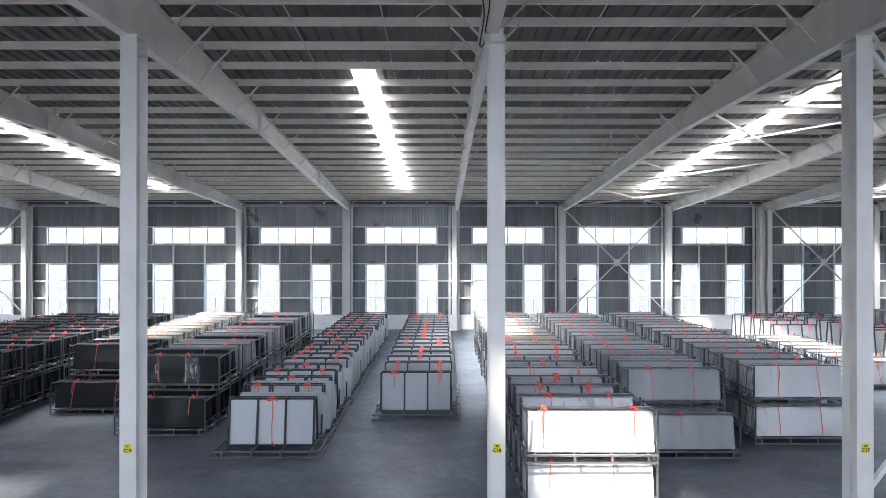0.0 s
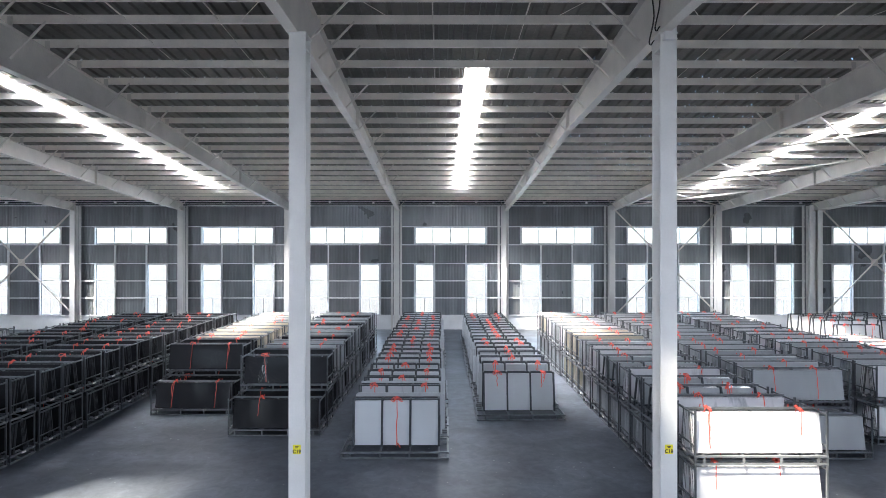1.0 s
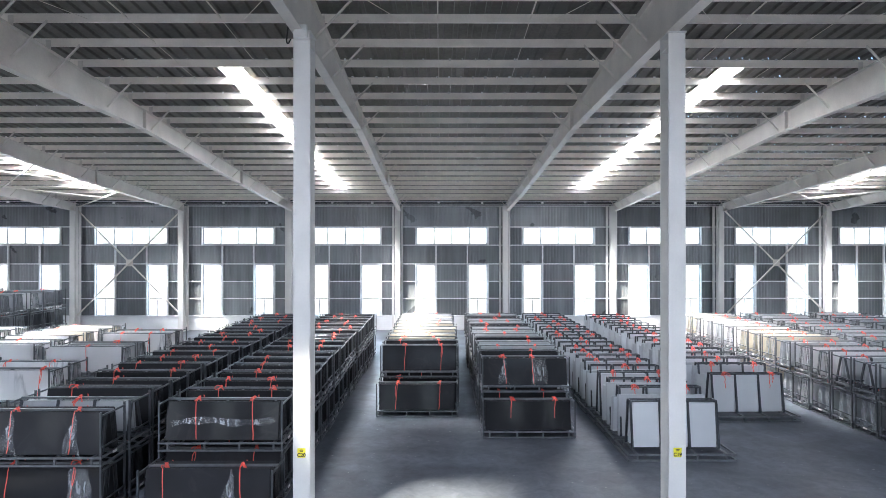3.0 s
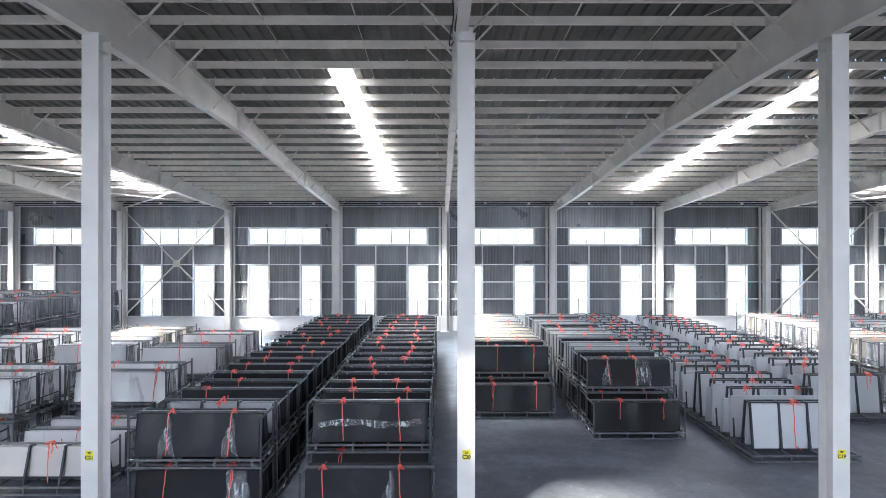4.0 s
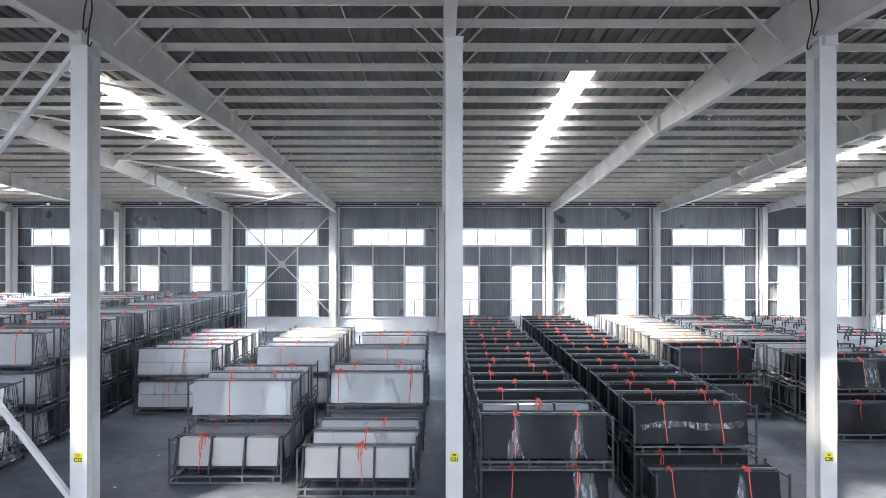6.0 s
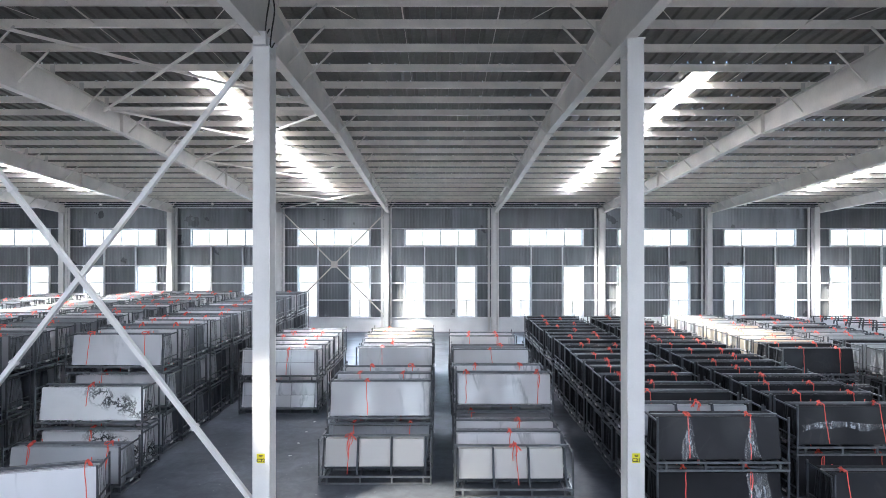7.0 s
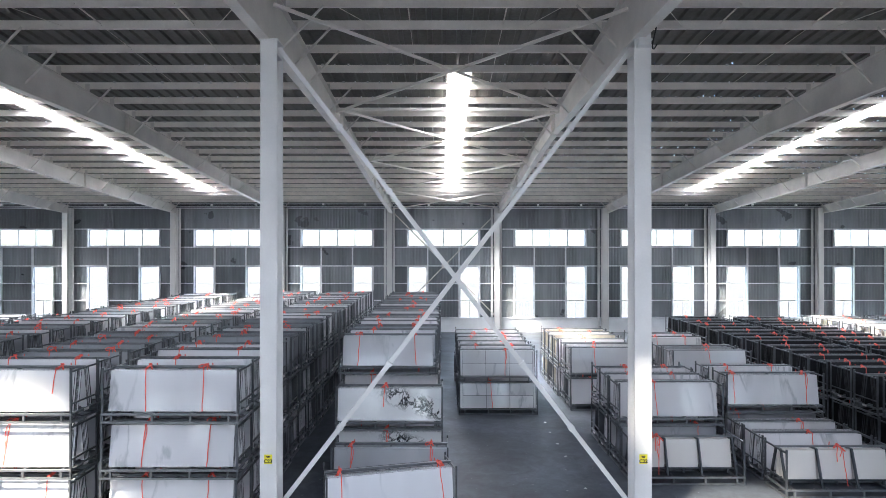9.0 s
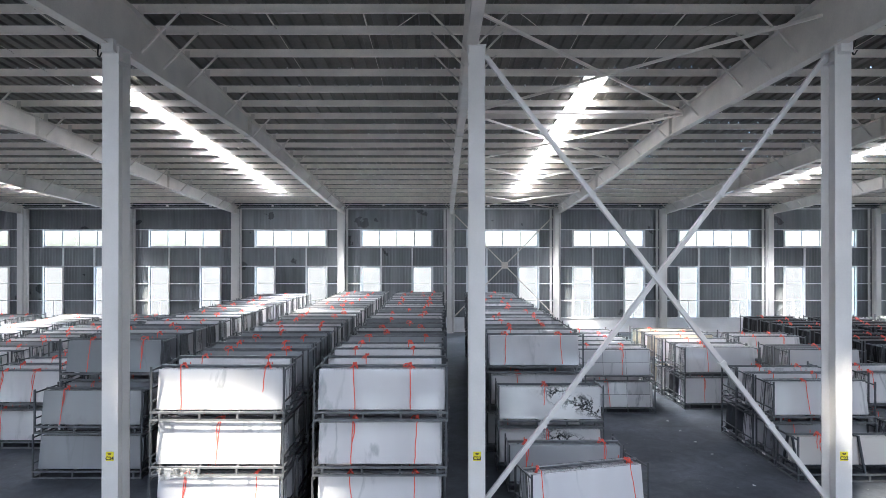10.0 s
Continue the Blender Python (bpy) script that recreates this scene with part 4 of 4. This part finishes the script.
                me.materials.append({"black": M_EDGE_DARK, "shaded": M_EDGE_DARK, "white": M_EDGE_SHADED, "bold": M_EDGE_SHADED, "ash": M_EDGE_SHADED}.get(kd, M_EDGE))
                ME_SLAB[(kd, i, s, k)] = me


def tile(bm, s, x, w, h, a0, y0, z0, k):
    """The k-th tile of a pack that leans back at a0 radians."""
    o1, o0 = -0.03 * k, -0.03 * k - 0.024
    v = []
    for o in (o1, o0):
        for p, u in ((0, 0), (w, 0), (w, h), (0, h)):
            y = y0 + u * math.sin(a0) - o * math.cos(a0)
            v.append(bm.verts.new((x + p, y if s > 0 else RD - y, z0 + u * math.cos(a0) + o * math.sin(a0))))
    for f in ((0, 1, 2, 3), (7, 6, 5, 4), (0, 4, 5, 1), (1, 5, 6, 2), (2, 6, 7, 3), (3, 7, 4, 0)):
        bm.faces.new([v[i] for i in f])


A3 = math.atan2(0.12, 1.45)
X3 = (0.27, 1.10, 1.93)
ME_TILE3 = {(k, s, q): mesh("tile", built(lambda b: tile(b, s, X3[k] + 0.01 * (q % 2), 0.76, 1.40 - 0.012 * (q % 3), A3, 0.27, 0.23, q)), S_TILE) for k in range(3) for s in (1, -1) for q in range(4)}
ME_WIDE = {}
for v, (w, h) in enumerate(((2.70, 1.20), (2.62, 1.26), (2.78, 1.12), (2.66, 1.36))):
    for s in (1, -1):
        for q in range(4):
            ME_WIDE[(v, s, q)] = mesh("slab", built(lambda b: tile(b, s, 1.48 - w / 2 + 0.03 * ((q + v) % 3 - 1), w, h - 0.015 * ((q * 2 + v) % 3), A3, 0.20, 0.23, q)), S_PALE)
ME_HEAD3 = {(k, s, q): mesh("tile", built(lambda b: tile(b, s, X3[k] + 0.01 * (q % 2), 0.76, 1.27 - 0.012 * (q % 3), A3, 0.27, 0.23, q)), S_TILE) for k in range(3) for s in (1, -1) for q in range(4)}
X_LOW = (0.13, 1.02, 1.91)
ME_TILELOW = {(k, s, q): mesh("tile", built(lambda b: tile(b, s, X_LOW[k] + 0.01 * (q % 2), 0.83, 0.71, 0.14, 0.33, 0.36, q)), S_WARM) for k in range(3) for s in (1, -1) for q in range(4)}


ME_LOWGREY = {key: me.copy() for key, me in ME_TILELOW.items()}
for me in ME_LOWGREY.values():
    me.materials.clear()
    me.materials.append(S_GREY)


def grid_tile(bm, i, j):
    """One of six tiles that stand in two courses on the face of a rack."""
    w, h = 0.866, 0.443
    x0, u0 = 0.16 + i * (w + 0.014), j * (h + 0.014)
    rings = [[bm.verts.new(lean(1, x0, p, u0 + u, o)) for p, u in ((0, 0), (w, 0), (w, h), (0, h))] for o in (0.030, 0.012)]
    bm.faces.new(rings[0]), bm.faces.new(rings[1][::-1])
    for k in range(4):
        bm.faces.new((rings[0][k], rings[1][k], rings[1][(k + 1) % 4], rings[0][(k + 1) % 4]))


ME_GRID = [mesh("tile", built(lambda q: grid_tile(q, i, j)), S_WHITE) for i in range(3) for j in range(2)]


def grid_back(bm):
    rings = [[bm.verts.new(lean(1, 0.15, p, u, o)) for p, u in ((0, 0), (2.65, 0), (2.65, 0.9), (0, 0.9))] for o in (0.010, 0.002)]
    bm.faces.new(rings[0]), bm.faces.new(rings[1][::-1])
    for k in range(4):
        bm.faces.new((rings[0][k], rings[1][k], rings[1][(k + 1) % 4], rings[0][(k + 1) % 4]))


ME_GRIDBACK = mesh("backing_sheet", built(grid_back), M_RACK)


def tall_upright(bm, top=1.69):
    c = RD / 2
    bar(bm, (0, 0.20, 0.2), (0, c - 0.13, top - 0.01), 0.055, 0.06)
    bar(bm, (0, RD - 0.20, 0.2), (0, c + 0.13, top - 0.01), 0.055, 0.06)


def tall_base(bm, y0=0.025):
    """y0: where the front rail lies; the first rack of a row stands on a longer base."""
    for z in (0.03, 0.19):
        for y in (y0, RD - 0.025):
            bar(bm, (-0.06, y, z), (3.02, y, z), 0.05)
        for x in (-0.035, 2.995):
            bar(bm, (x, y0 + 0.025, z), (x, RD - 0.05, z), 0.05)
    for x in (0.22, 1.06, 1.9, 2.74):
        bar(bm, (x, y0 + 0.025, 0.19), (x, RD - 0.05, 0.19), 0.05)
        for y in (y0, RD - 0.025):
            bar(bm, (x, y, 0.055), (x, y, 0.165), 0.045)


def tall_ridge(bm, top=1.69):
    c = RD / 2
    bar(bm, (0.2, c - 0.12, top), (2.76, c - 0.12, top), 0.042)
    bar(bm, (0.2, c + 0.12, top), (2.76, c + 0.12, top), 0.042)
    for x in (0.225, 1.065, 1.895, 2.735):
        bar(bm, (x, c - 0.1, top), (x, c + 0.1, top), 0.045)


ME_TUP, ME_TBASE, ME_TRIDGE = mesh("upright", built(tall_upright), M_DARK), mesh("base_frame", built(tall_base), M_RAIL), mesh("ridge_bar", built(tall_ridge), M_DARK)
ME_HUP, ME_HBASE, ME_HRIDGE = mesh("upright", built(lambda b: tall_upright(b, HEAD)), M_DARK), mesh("base_frame", built(lambda b: tall_base(b, -0.28)), M_RAIL), mesh("ridge_bar", built(lambda b: tall_ridge(b, HEAD)), M_DARK)


def tall_strap(seed, tail, top=1.69):
    rnd = random.Random(seed)
    def fn(bm):
        c = RD / 2
        pts = [(0, c + 0.14, top + 0.03), (0, c - 0.14, top + 0.03)] + [(rnd.uniform(-0.02, 0.02), 0.375 - 0.135 * k / 6 * tail, top - 0.03 - (top - 0.23) * k / 6 * tail) for k in range(7)]
        ribbon(bm, pts, 0.027)
        if tail == 1:
            pts = [(0.02 + 0.05 * k, 0.24 - 0.06 * k, 0.3 - 0.05 * k) for k in range(3)]
            ribbon(bm, pts, 0.04)
    return fn


ME_HSTRAP = [mesh("strap", built(tall_strap(60 + i, t, HEAD)), M_STRAP) for i, t in enumerate((1, 1, 0.35))]
ME_TSTRAP = [mesh("strap", built(tall_strap(50 + i, t)), M_STRAP) for i, t in enumerate((1, 0.35, 0.2, 1))]


def low_upright(bm):
    bar(bm, (0, 0.16, 0.2), (0, RD / 2 - 0.10, 1.1), 0.045, 0.06)
    bar(bm, (0, RD - 0.16, 0.2), (0, RD / 2 + 0.10, 1.1), 0.045, 0.06)


def low_shelf(bm):
    """Bars at shin height on which the low packs stand."""
    for y in (0.37, RD - 0.37):
        bar(bm, (0.06, y, 0.325), (RW - 0.06, y, 0.325), 0.05)
    for x in (0.3, RW * 0.5, RW - 0.3):
        for y in (0.37, RD - 0.37):
            bar(bm, (x, y, 0.21), (x, y, 0.30), 0.05)


def low_ridge(bm):
    bar(bm, (0.02, RD / 2, 1.13), (RW - 0.02, RD / 2, 1.13), 0.05)
    for x in (0.095, 0.99, 1.88, 2.79):
        bar(bm, (x, RD / 2 - 0.1, 1.09), (x, RD / 2 + 0.1, 1.09), 0.035)


ME_LRIDGE = mesh("ridge_bar", built(low_ridge), M_RAIL)
ME_LSHELF = mesh("shelf_bar", built(low_shelf), M_DARK)
ME_LUP = mesh("upright", built(low_upright), M_DARK)
rng = random.Random(11)


def film(seed, top, foot, h, rise):
    """Crumpled film over the slab's face: top and foot are its breadths, rise is where its foot hangs."""
    rnd = random.Random(seed)
    def fn(bm):
        n = 16
        ph = [rnd.uniform(0, 6) for _ in range(6)]
        rows = []
        for j in range(n + 1):
            row = []
            for i in range(n + 1):
                u, v = i / n - 0.5, j / n
                wide = foot + (top - foot) * v
                edge = (0.10 * math.sin(6 * u + ph[0]) + 0.05 * math.sin(17 * u + ph[1])) * (1 - v)
                if top > 1:
                    edge = 0.05 * math.sin(7 * u + ph[0]) + 0.07 * u + 0.03 * math.sin(19 * u + ph[1]) * (1 - v)
                o = 0.022 + 0.014 * math.sin(11 * u + 6 * v + ph[2]) + 0.010 * math.sin(23 * v - 14 * u + ph[3])
                row.append(bm.verts.new(lean(1, 0, u * wide + 0.03 * math.sin(7 * v + ph[4]), rise + edge + (h - (edge if top < 1 else 0)) * v, o)))
            rows.append(row)
        for j in range(n):
            for i in range(n):
                bm.faces.new((rows[j][i], rows[j][i + 1], rows[j + 1][i + 1], rows[j + 1][i]))
    return fn


ME_FILM = [mesh("film_sheet", built(film(80 + i, *q)), M_FILM) for i, q in enumerate(((0.05, 0.42, 0.88, 0.02), (2.45, 2.45, 0.15, 0.36), (0.45, 0.55, 0.80, 0.06)))]


def drape(bm):
    """A crumpled sheet of film thrown over the front rails of a rack."""
    rnd = random.Random(91)
    ph = [rnd.uniform(0, 6) for _ in range(5)]
    rows = []
    for j in range(9):
        v = j / 8
        rows.append([bm.verts.new((0.2 + 0.85 * i / 14 + 0.03 * math.sin(5 * v + ph[0]), -0.016 - 0.016 * abs(math.sin(9 * i / 14 + 5 * v + ph[1])) + (0.07 * (v - 0.8) / 0.2 if v > 0.8 else 0),
                                   0.255 * v + 0.03 * math.sin(6 * i / 14 + ph[2]) * (1 - v) - 0.03)) for i in range(15)])
    for j in range(8):
        for i in range(14):
            bm.faces.new((rows[j][i], rows[j][i + 1], rows[j + 1][i + 1], rows[j + 1][i]))


ME_DRAPE = mesh("film_sheet", built(drape), M_FILM)
REST = []           # (mesh, pose) of the many racks at the back, joined into one at the end


class Back:
    """Stands for a rack at the back: its pieces go into the joined stock."""
    def __init__(self, m):
        self.m = m


def fit_in(name, me, rack, m=None, label=""):
    if isinstance(rack, Back):
        REST.append((me, rack.m @ m if m is not None else rack.m))
    else:
        return put(name, me, rack, m, label)


def tie(rack, x, straps, knots, out=0.0):
    """A strap over the rack at x with its knot on the ridge. out: how far it stands before the face."""
    st = fit_in("strap", rng.choice(straps), rack, pose(x, -out, 0), "orange tied strap")
    if st is None:
        fit_in("knot", rng.choice(knots), rack, pose(x, 0, 0))
    else:
        put("knot", rng.choice(knots), st)


NEAR = 9.6          # racks nearer than this are things of their own


def start_rack(name, m, label, category, group):
    if m.translation.y > NEAR:
        return Back(m)
    r = tagged(new(name), label, category, group)
    r.matrix_basis = m
    return r


bm = bmesh.new()
box(bm, -0.026, -0.022, 0.42, 0.60, 0.175, 0.23)
ME_TAG = mesh("rack_tag", bm, M_COL)


def slab_rack(m, kind, level, straps=None, films=(), top=True, grid=False, size=None):
    r = start_rack("slab_rack", m, ("grey steel rack of %s standing on the floor" if level == 0 else "grey steel rack of %s stacked on another rack") % LABELS[kind], "slab rack", "slab racks")
    fit_in("base_frame", ME_BASE, r)
    fit_in("end_frame", ME_HOOP, r, pose(0.025, 0, 0.0)), fit_in("end_frame", ME_HOOP, r, pose(RW - 0.025, 0, 0.0))
    fit_in("ridge_frame", ME_RIDGE, r)
    fit_in("rack_tag", ME_TAG, r, None, "white plate"), fit_in("rack_tag", ME_TAG, r, pose(RW + 0.048, 0, 0), "white plate")
    i = rng.randrange(3) if size is None else size
    for s in (1, -1):
        for k in range(7):
            fit_in("slab", ME_SLAB[(kind, i, s, k)], r, None, SLAB_LABEL[kind])
    if grid:
        fit_in("backing_sheet", ME_GRIDBACK, r, None, "dark backing sheet")
        for me in ME_GRID:
            fit_in("tile", me, r)
    if straps is None:
        straps = [rng.uniform(0.6, 0.95), rng.uniform(1.95, 2.35)] if rng.random() < 0.62 else [rng.uniform(0.7, 2.2)]
        if not top and rng.random() < 0.5:
            straps = straps[:1]
    for x in straps:
        tie(r, x, ME_STRAP, ME_KNOT, 0.024 if grid else 0.0)
    for k, x in films:
        fit_in("plastic_film", ME_FILM[k], r, pose(x, 0, 0), "loose clear plastic film")
    return r


def tile_rack(m, wide=None, head=False):
    """wide: which of the pale slabs lie over the packs of tiles; None: the packs alone."""
    r = start_rack("tile_rack", m, "dark steel A-frame rack with six packs of pale grey tiles" if wide is None else "dark steel A-frame rack with wide pale grey slabs", "tile rack", "tile racks")
    fit_in("base_frame", ME_HBASE if head else ME_TBASE, r), fit_in("ridge_bar", ME_HRIDGE if head else ME_TRIDGE, r)
    for x in (0.225, 1.065, 1.895, 2.735):
        fit_in("upright", ME_HUP if head else ME_TUP, r, pose(x, 0, 0))
    if wide is None:
        for me in (ME_HEAD3 if head else ME_TILE3).values():
            fit_in("tile", me, r)
    else:
        for s in (1, -1):
            for q in range(4):
                fit_in("slab", ME_WIDE[((wide + (s < 0)) % 4, s, q)], r, None, "wide pale grey slab")
    for x in ([0.7, 2.3] if rng.random() < 0.5 else [1.5]):
        tie(r, x, ME_HSTRAP if head else ME_TSTRAP, ME_HKNOT if head else ME_TKNOT)
    return r


def low_rack(m, straps=(1.5,), grey=False):
    r = start_rack("tile_rack", m, "grey steel rack with three low packs of %s tiles" % ("grey" if grey else "white"), "tile rack", "low tile racks")
    fit_in("base_frame", ME_BASE, r)
    fit_in("end_frame", ME_HOOP, r, pose(0.025, 0, 0)), fit_in("end_frame", ME_HOOP, r, pose(RW - 0.025, 0, 0))
    fit_in("ridge_bar", ME_LRIDGE, r)
    for x in (0.095, 0.99, 1.88, 2.79):
        fit_in("upright", ME_LUP, r, pose(x, 0, 0))
    fit_in("shelf_bar", ME_LSHELF, r)
    for me in (ME_LOWGREY if grey else ME_TILELOW).values():
        fit_in("tile", me, r)
    for x in straps:
        tie(r, x, ME_STRAP, ME_KNOT)
    return r


def spot(x, y, z, turn=0.0):
    return pose(x, y, z, 0, 0, turn)


def row(x, y0, y1, levels, kinds, pitch=1.15):
    """A row of stacked racks that runs back from y0 to y1."""
    y = y0
    while y < y1:
        kind = rng.choice(kinds)
        for lv in range(levels):
            k = kind if rng.random() < 0.8 else rng.choice(kinds)
            # lower white racks take darker stone, which paints in the shade there
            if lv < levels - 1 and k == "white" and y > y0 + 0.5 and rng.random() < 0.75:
                k = "shaded" if x < -17 else "grey"
            # grey racks west of x -17 take the darker grey
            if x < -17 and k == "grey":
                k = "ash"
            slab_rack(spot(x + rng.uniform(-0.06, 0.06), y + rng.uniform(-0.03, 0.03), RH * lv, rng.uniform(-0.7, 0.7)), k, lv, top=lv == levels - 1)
        y += pitch + rng.uniform(-0.03, 0.05)


def tile_row(x, y0, y1, plain=0.2, pitch=1.16):
    y = y0
    while y < y1:
        tile_rack(spot(x + rng.uniform(-0.05, 0.05), y, 0, rng.uniform(-0.8, 0.8)), None if y == y0 or rng.random() < plain else rng.randrange(4), y == y0)
        y += pitch + rng.uniform(-0.03, 0.05)


# rows of pale tiles
tile_row(0.30, 4.45, 28.0)
tile_row(4.42, 8.30, 28.0)
# black stone beside them
slab_rack(spot(-7.36, 8.75, 0), "black", 0, [0.75, 2.3])
row(-7.28, 9.80, 11.0, 2, ["black"])
row(-7.28, 12.12, 21.6, 2, ["beige", "beige", "grey"])
slab_rack(spot(-3.71, 6.28, 0), "black", 0, [0.95, 2.35])
slab_rack(spot(-3.66, 7.36, 0), "black", 0, [0.6, 2.1])
slab_rack(spot(-3.66, 7.34, RH), "black", 1, [0.75, 1.7], [(0, 0.75), (2, 1.95)])
row(-3.66, 8.50, 21.6, 2, ["grey", "black", "grey"])
# black stone, long rows
slab_rack(spot(-15.42, 0.40, 0), "black", 0, [0.75, 2.2], [(2, 2.35)])
slab_rack(spot(-15.42, 0.40, RH), "black", 1, [0.8, 2.2], [(0, 0.8), (0, 2.2)])
slab_rack(spot(-15.38, 1.55, 0), "black", 0, [1.5], top=False)
low_rack(spot(-15.38, 1.55, RH), [1.5], grey=True)
row(-15.38, 2.70, 22.0, 2, ["black"])
slab_rack(spot(-11.62, 0.22, 0), "black", 0, [0.45, 2.15], [(0, 1.95)])
slab_rack(spot(-11.72, 1.42, 0), "black", 0, [0.8, 2.2])
slab_rack(spot(-11.72, 1.42, RH), "black", 1, [0.8, 2.15], [(1, 1.47)])
row(-11.72, 2.58, 22.0, 2, ["black"])
# white marble, short rows
low_rack(spot(-23.36, 2.80, 0), [0.8])
slab_rack(spot(-23.34, 3.98, 0), "ash", 0, [0.7, 2.3], top=False)
slab_rack(spot(-23.36, 3.98, RH, 0.4), "white", 1, [1.08])
row(-23.36, 5.1, 6.6, 2, ["white"])
row(-23.42, 10.1, 11.6, 2, ["white"])
row(-23.44, 12.45, 16.2, 2, ["beige", "white"])
low_rack(spot(-19.84, 1.95, 0), [1.55])
slab_rack(spot(-19.80, 3.15, 0), "white", 0, [1.5])
slab_rack(spot(-19.80, 4.25, 0), "white", 0, [1.9])
slab_rack(spot(-19.74, 5.32, 0), "ash", 0, [0.5], top=False)
slab_rack(spot(-19.72, 5.32, RH, -0.4), "white", 1, [0.32, 2.52])
row(-19.76, 6.42, 7.1, 2, ["white"])
row(-19.76, 9.5, 10.9, 2, ["white", "grey"])
row(-19.80, 13.2, 15.0, 2, ["white"])
slab_rack(spot(-27.68, 9.55, 0), "white", 0, [1.2], grid=True)
slab_rack(spot(-27.70, 9.58, RH), "white", 1, [1.78], grid=True)
row(-27.68, 10.75, 16.0, 2, ["white"])
# white marble, high rows
slab_rack(spot(-30.80, 0.12, 0, 14.5), "white", 0, [0.35, 2.6], size=3)
slab_rack(spot(-31.08, 2.15, 0), "grey", 0, [0.5, 2.5], size=3)
slab_rack(spot(-31.22, 3.55, 0), "bold", 0, [1.4], size=3)
slab_rack(spot(-31.22, 3.55, RH), "bold", 1, [1.35], size=3)
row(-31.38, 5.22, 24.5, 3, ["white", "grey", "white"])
for x, tops in ((-35.62, ([0.80, 2.25], [0.86, 2.28], [0.84, 2.10])), (-39.18, ([0.70, 2.30], [1.47], [0.57, 2.46]))):
    for lv, at in enumerate(tops):
        r = slab_rack(spot(x + 0.02 * lv, 0.0, RH * lv, 0.3 - 0.3 * lv), "white", lv, at)
        if x < -39 and lv == 1:
            fit_in("plastic_film", ME_DRAPE, r, None, "crumpled clear plastic film")
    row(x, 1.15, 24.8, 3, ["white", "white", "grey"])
row(-43.72, 3.05, 4.0, 2, ["grey"])
row(-43.68, 4.12, 23.5, 3, ["grey", "white"])
row(-47.45, 5.5, 23.5, 2, ["white", "grey"])
row(-51.7, 7.0, 23.0, 2, ["white", "grey"])
row(-55.4, 7.0, 23.0, 2, ["grey", "white"])
row(-59.7, 12.0, 23.0, 2, ["white", "grey"])
row(-63.4, 12.0, 23.0, 2, ["white"])
# grey and white stone at the other end
slab_rack(spot(8.66, 0.25, 0), "white", 0, [0.6, 2.0], size=3)
slab_rack(spot(8.66, 0.25, RH), "white", 1, [0.45, 2.5], size=3)
for yq, kq in ((1.5, "slab"), (2.66, "low"), (3.82, "low"), (4.98, "slab"), (6.14, "low"), (7.3, "low"), (8.46, "slab")):
    slab_rack(spot(8.70, yq, 0), "grey", 0, [1.2], top=False)
    if kq == "low":
        low_rack(spot(8.66, yq, RH), [0.75, 2.1] if yq in (2.66, 7.3) else [1.4], grey=True)
    else:
        slab_rack(spot(8.68, yq, RH), "white", 1, [0.8, 2.3])
row(8.68, 9.62, 22.0, 2, ["beige", "white", "grey"])
slab_rack(spot(12.40, 4.10, 0), "grey", 0, [1.35])
row(12.36, 4.98, 22.0, 2, ["grey"])
row(16.38, 5.35, 22.0, 2, ["grey", "white"])
row(24.2, 12.5, 21.0, 1, ["white"])
tile_row(26.2, 22.2, 28.0, 1.0)
tile_row(29.6, 14.0, 28.0, 1.0)
row(33.0, 12.0, 24.0, 2, ["black", "grey"])


# ---- litter in the open aisle ----
def scrap(seed):
    """A torn, curled piece of paper, thicker than the sheet by its folds."""
    rnd = random.Random(seed)
    def fn(bm):
        rings = []
        for up in (0.0, 0.006):
            rings.append([bm.verts.new((0.05 * math.cos(a) * k, 0.04 * math.sin(a) * k, up + lift)) for a, k, lift in [(math.tau * j / 9, q, w) for j, q, w in outline]])
            bm.faces.new(rings[-1])
        for j in range(9):
            bm.faces.new((rings[0][j], rings[0][(j + 1) % 9], rings[1][(j + 1) % 9], rings[1][j]))
    outline = [(j, rnd.uniform(0.6, 1.2), rnd.choice((0.0, 0.0, 0.012))) for j in range(9)]
    return fn


ME_SCRAP = [mesh("paper_scrap", built(scrap(70 + i)), M_PAPER) for i in range(3)]
for i, y in enumerate((8.57, 7.37, 6.18, 5.03, 2.6)):
    tagged(put("paper_scrap", ME_SCRAP[i % 3], None, pose(-24.65 + 0.03 * math.sin(5 * i), y, 0.002, 0, 0, 67 * i)), "small torn white paper scrap lying on the concrete floor", "paper scrap", "paper scraps")


# ---- the many racks at the back, joined ----
def join_rest():
    verts, faces, mats, slots = [], [], [], []
    base = 0
    cache = {}
    for me, m in REST:
        if me.name not in cache:
            co = np.empty(len(me.vertices) * 3)
            me.vertices.foreach_get("co", co)
            cache[me.name] = (co.reshape(-1, 3), [(tuple(p.vertices), p.material_index) for p in me.polygons])
        co, fs = cache[me.name]
        a = np.array(m)
        verts.append(co @ a[:3, :3].T + a[:3, 3])
        for mat in me.materials:
            if mat not in slots:
                slots.append(mat)
        own = [slots.index(mat) for mat in me.materials]
        faces += [tuple(i + base for i in f) for f, _ in fs]
        mats += [own[q] for _, q in fs]
        base += len(co)
    me = bpy.data.meshes.new("racks_at_the_back")
    me.from_pydata(np.concatenate(verts).tolist(), [], faces)
    for s in slots:
        me.materials.append(s)
    me.polygons.foreach_set("material_index", mats)
    tagged(new("rack_stock", me), "long rows of steel racks with stone slabs and tiles towards the wall", "slab racks", "", "stuff")


join_rest()
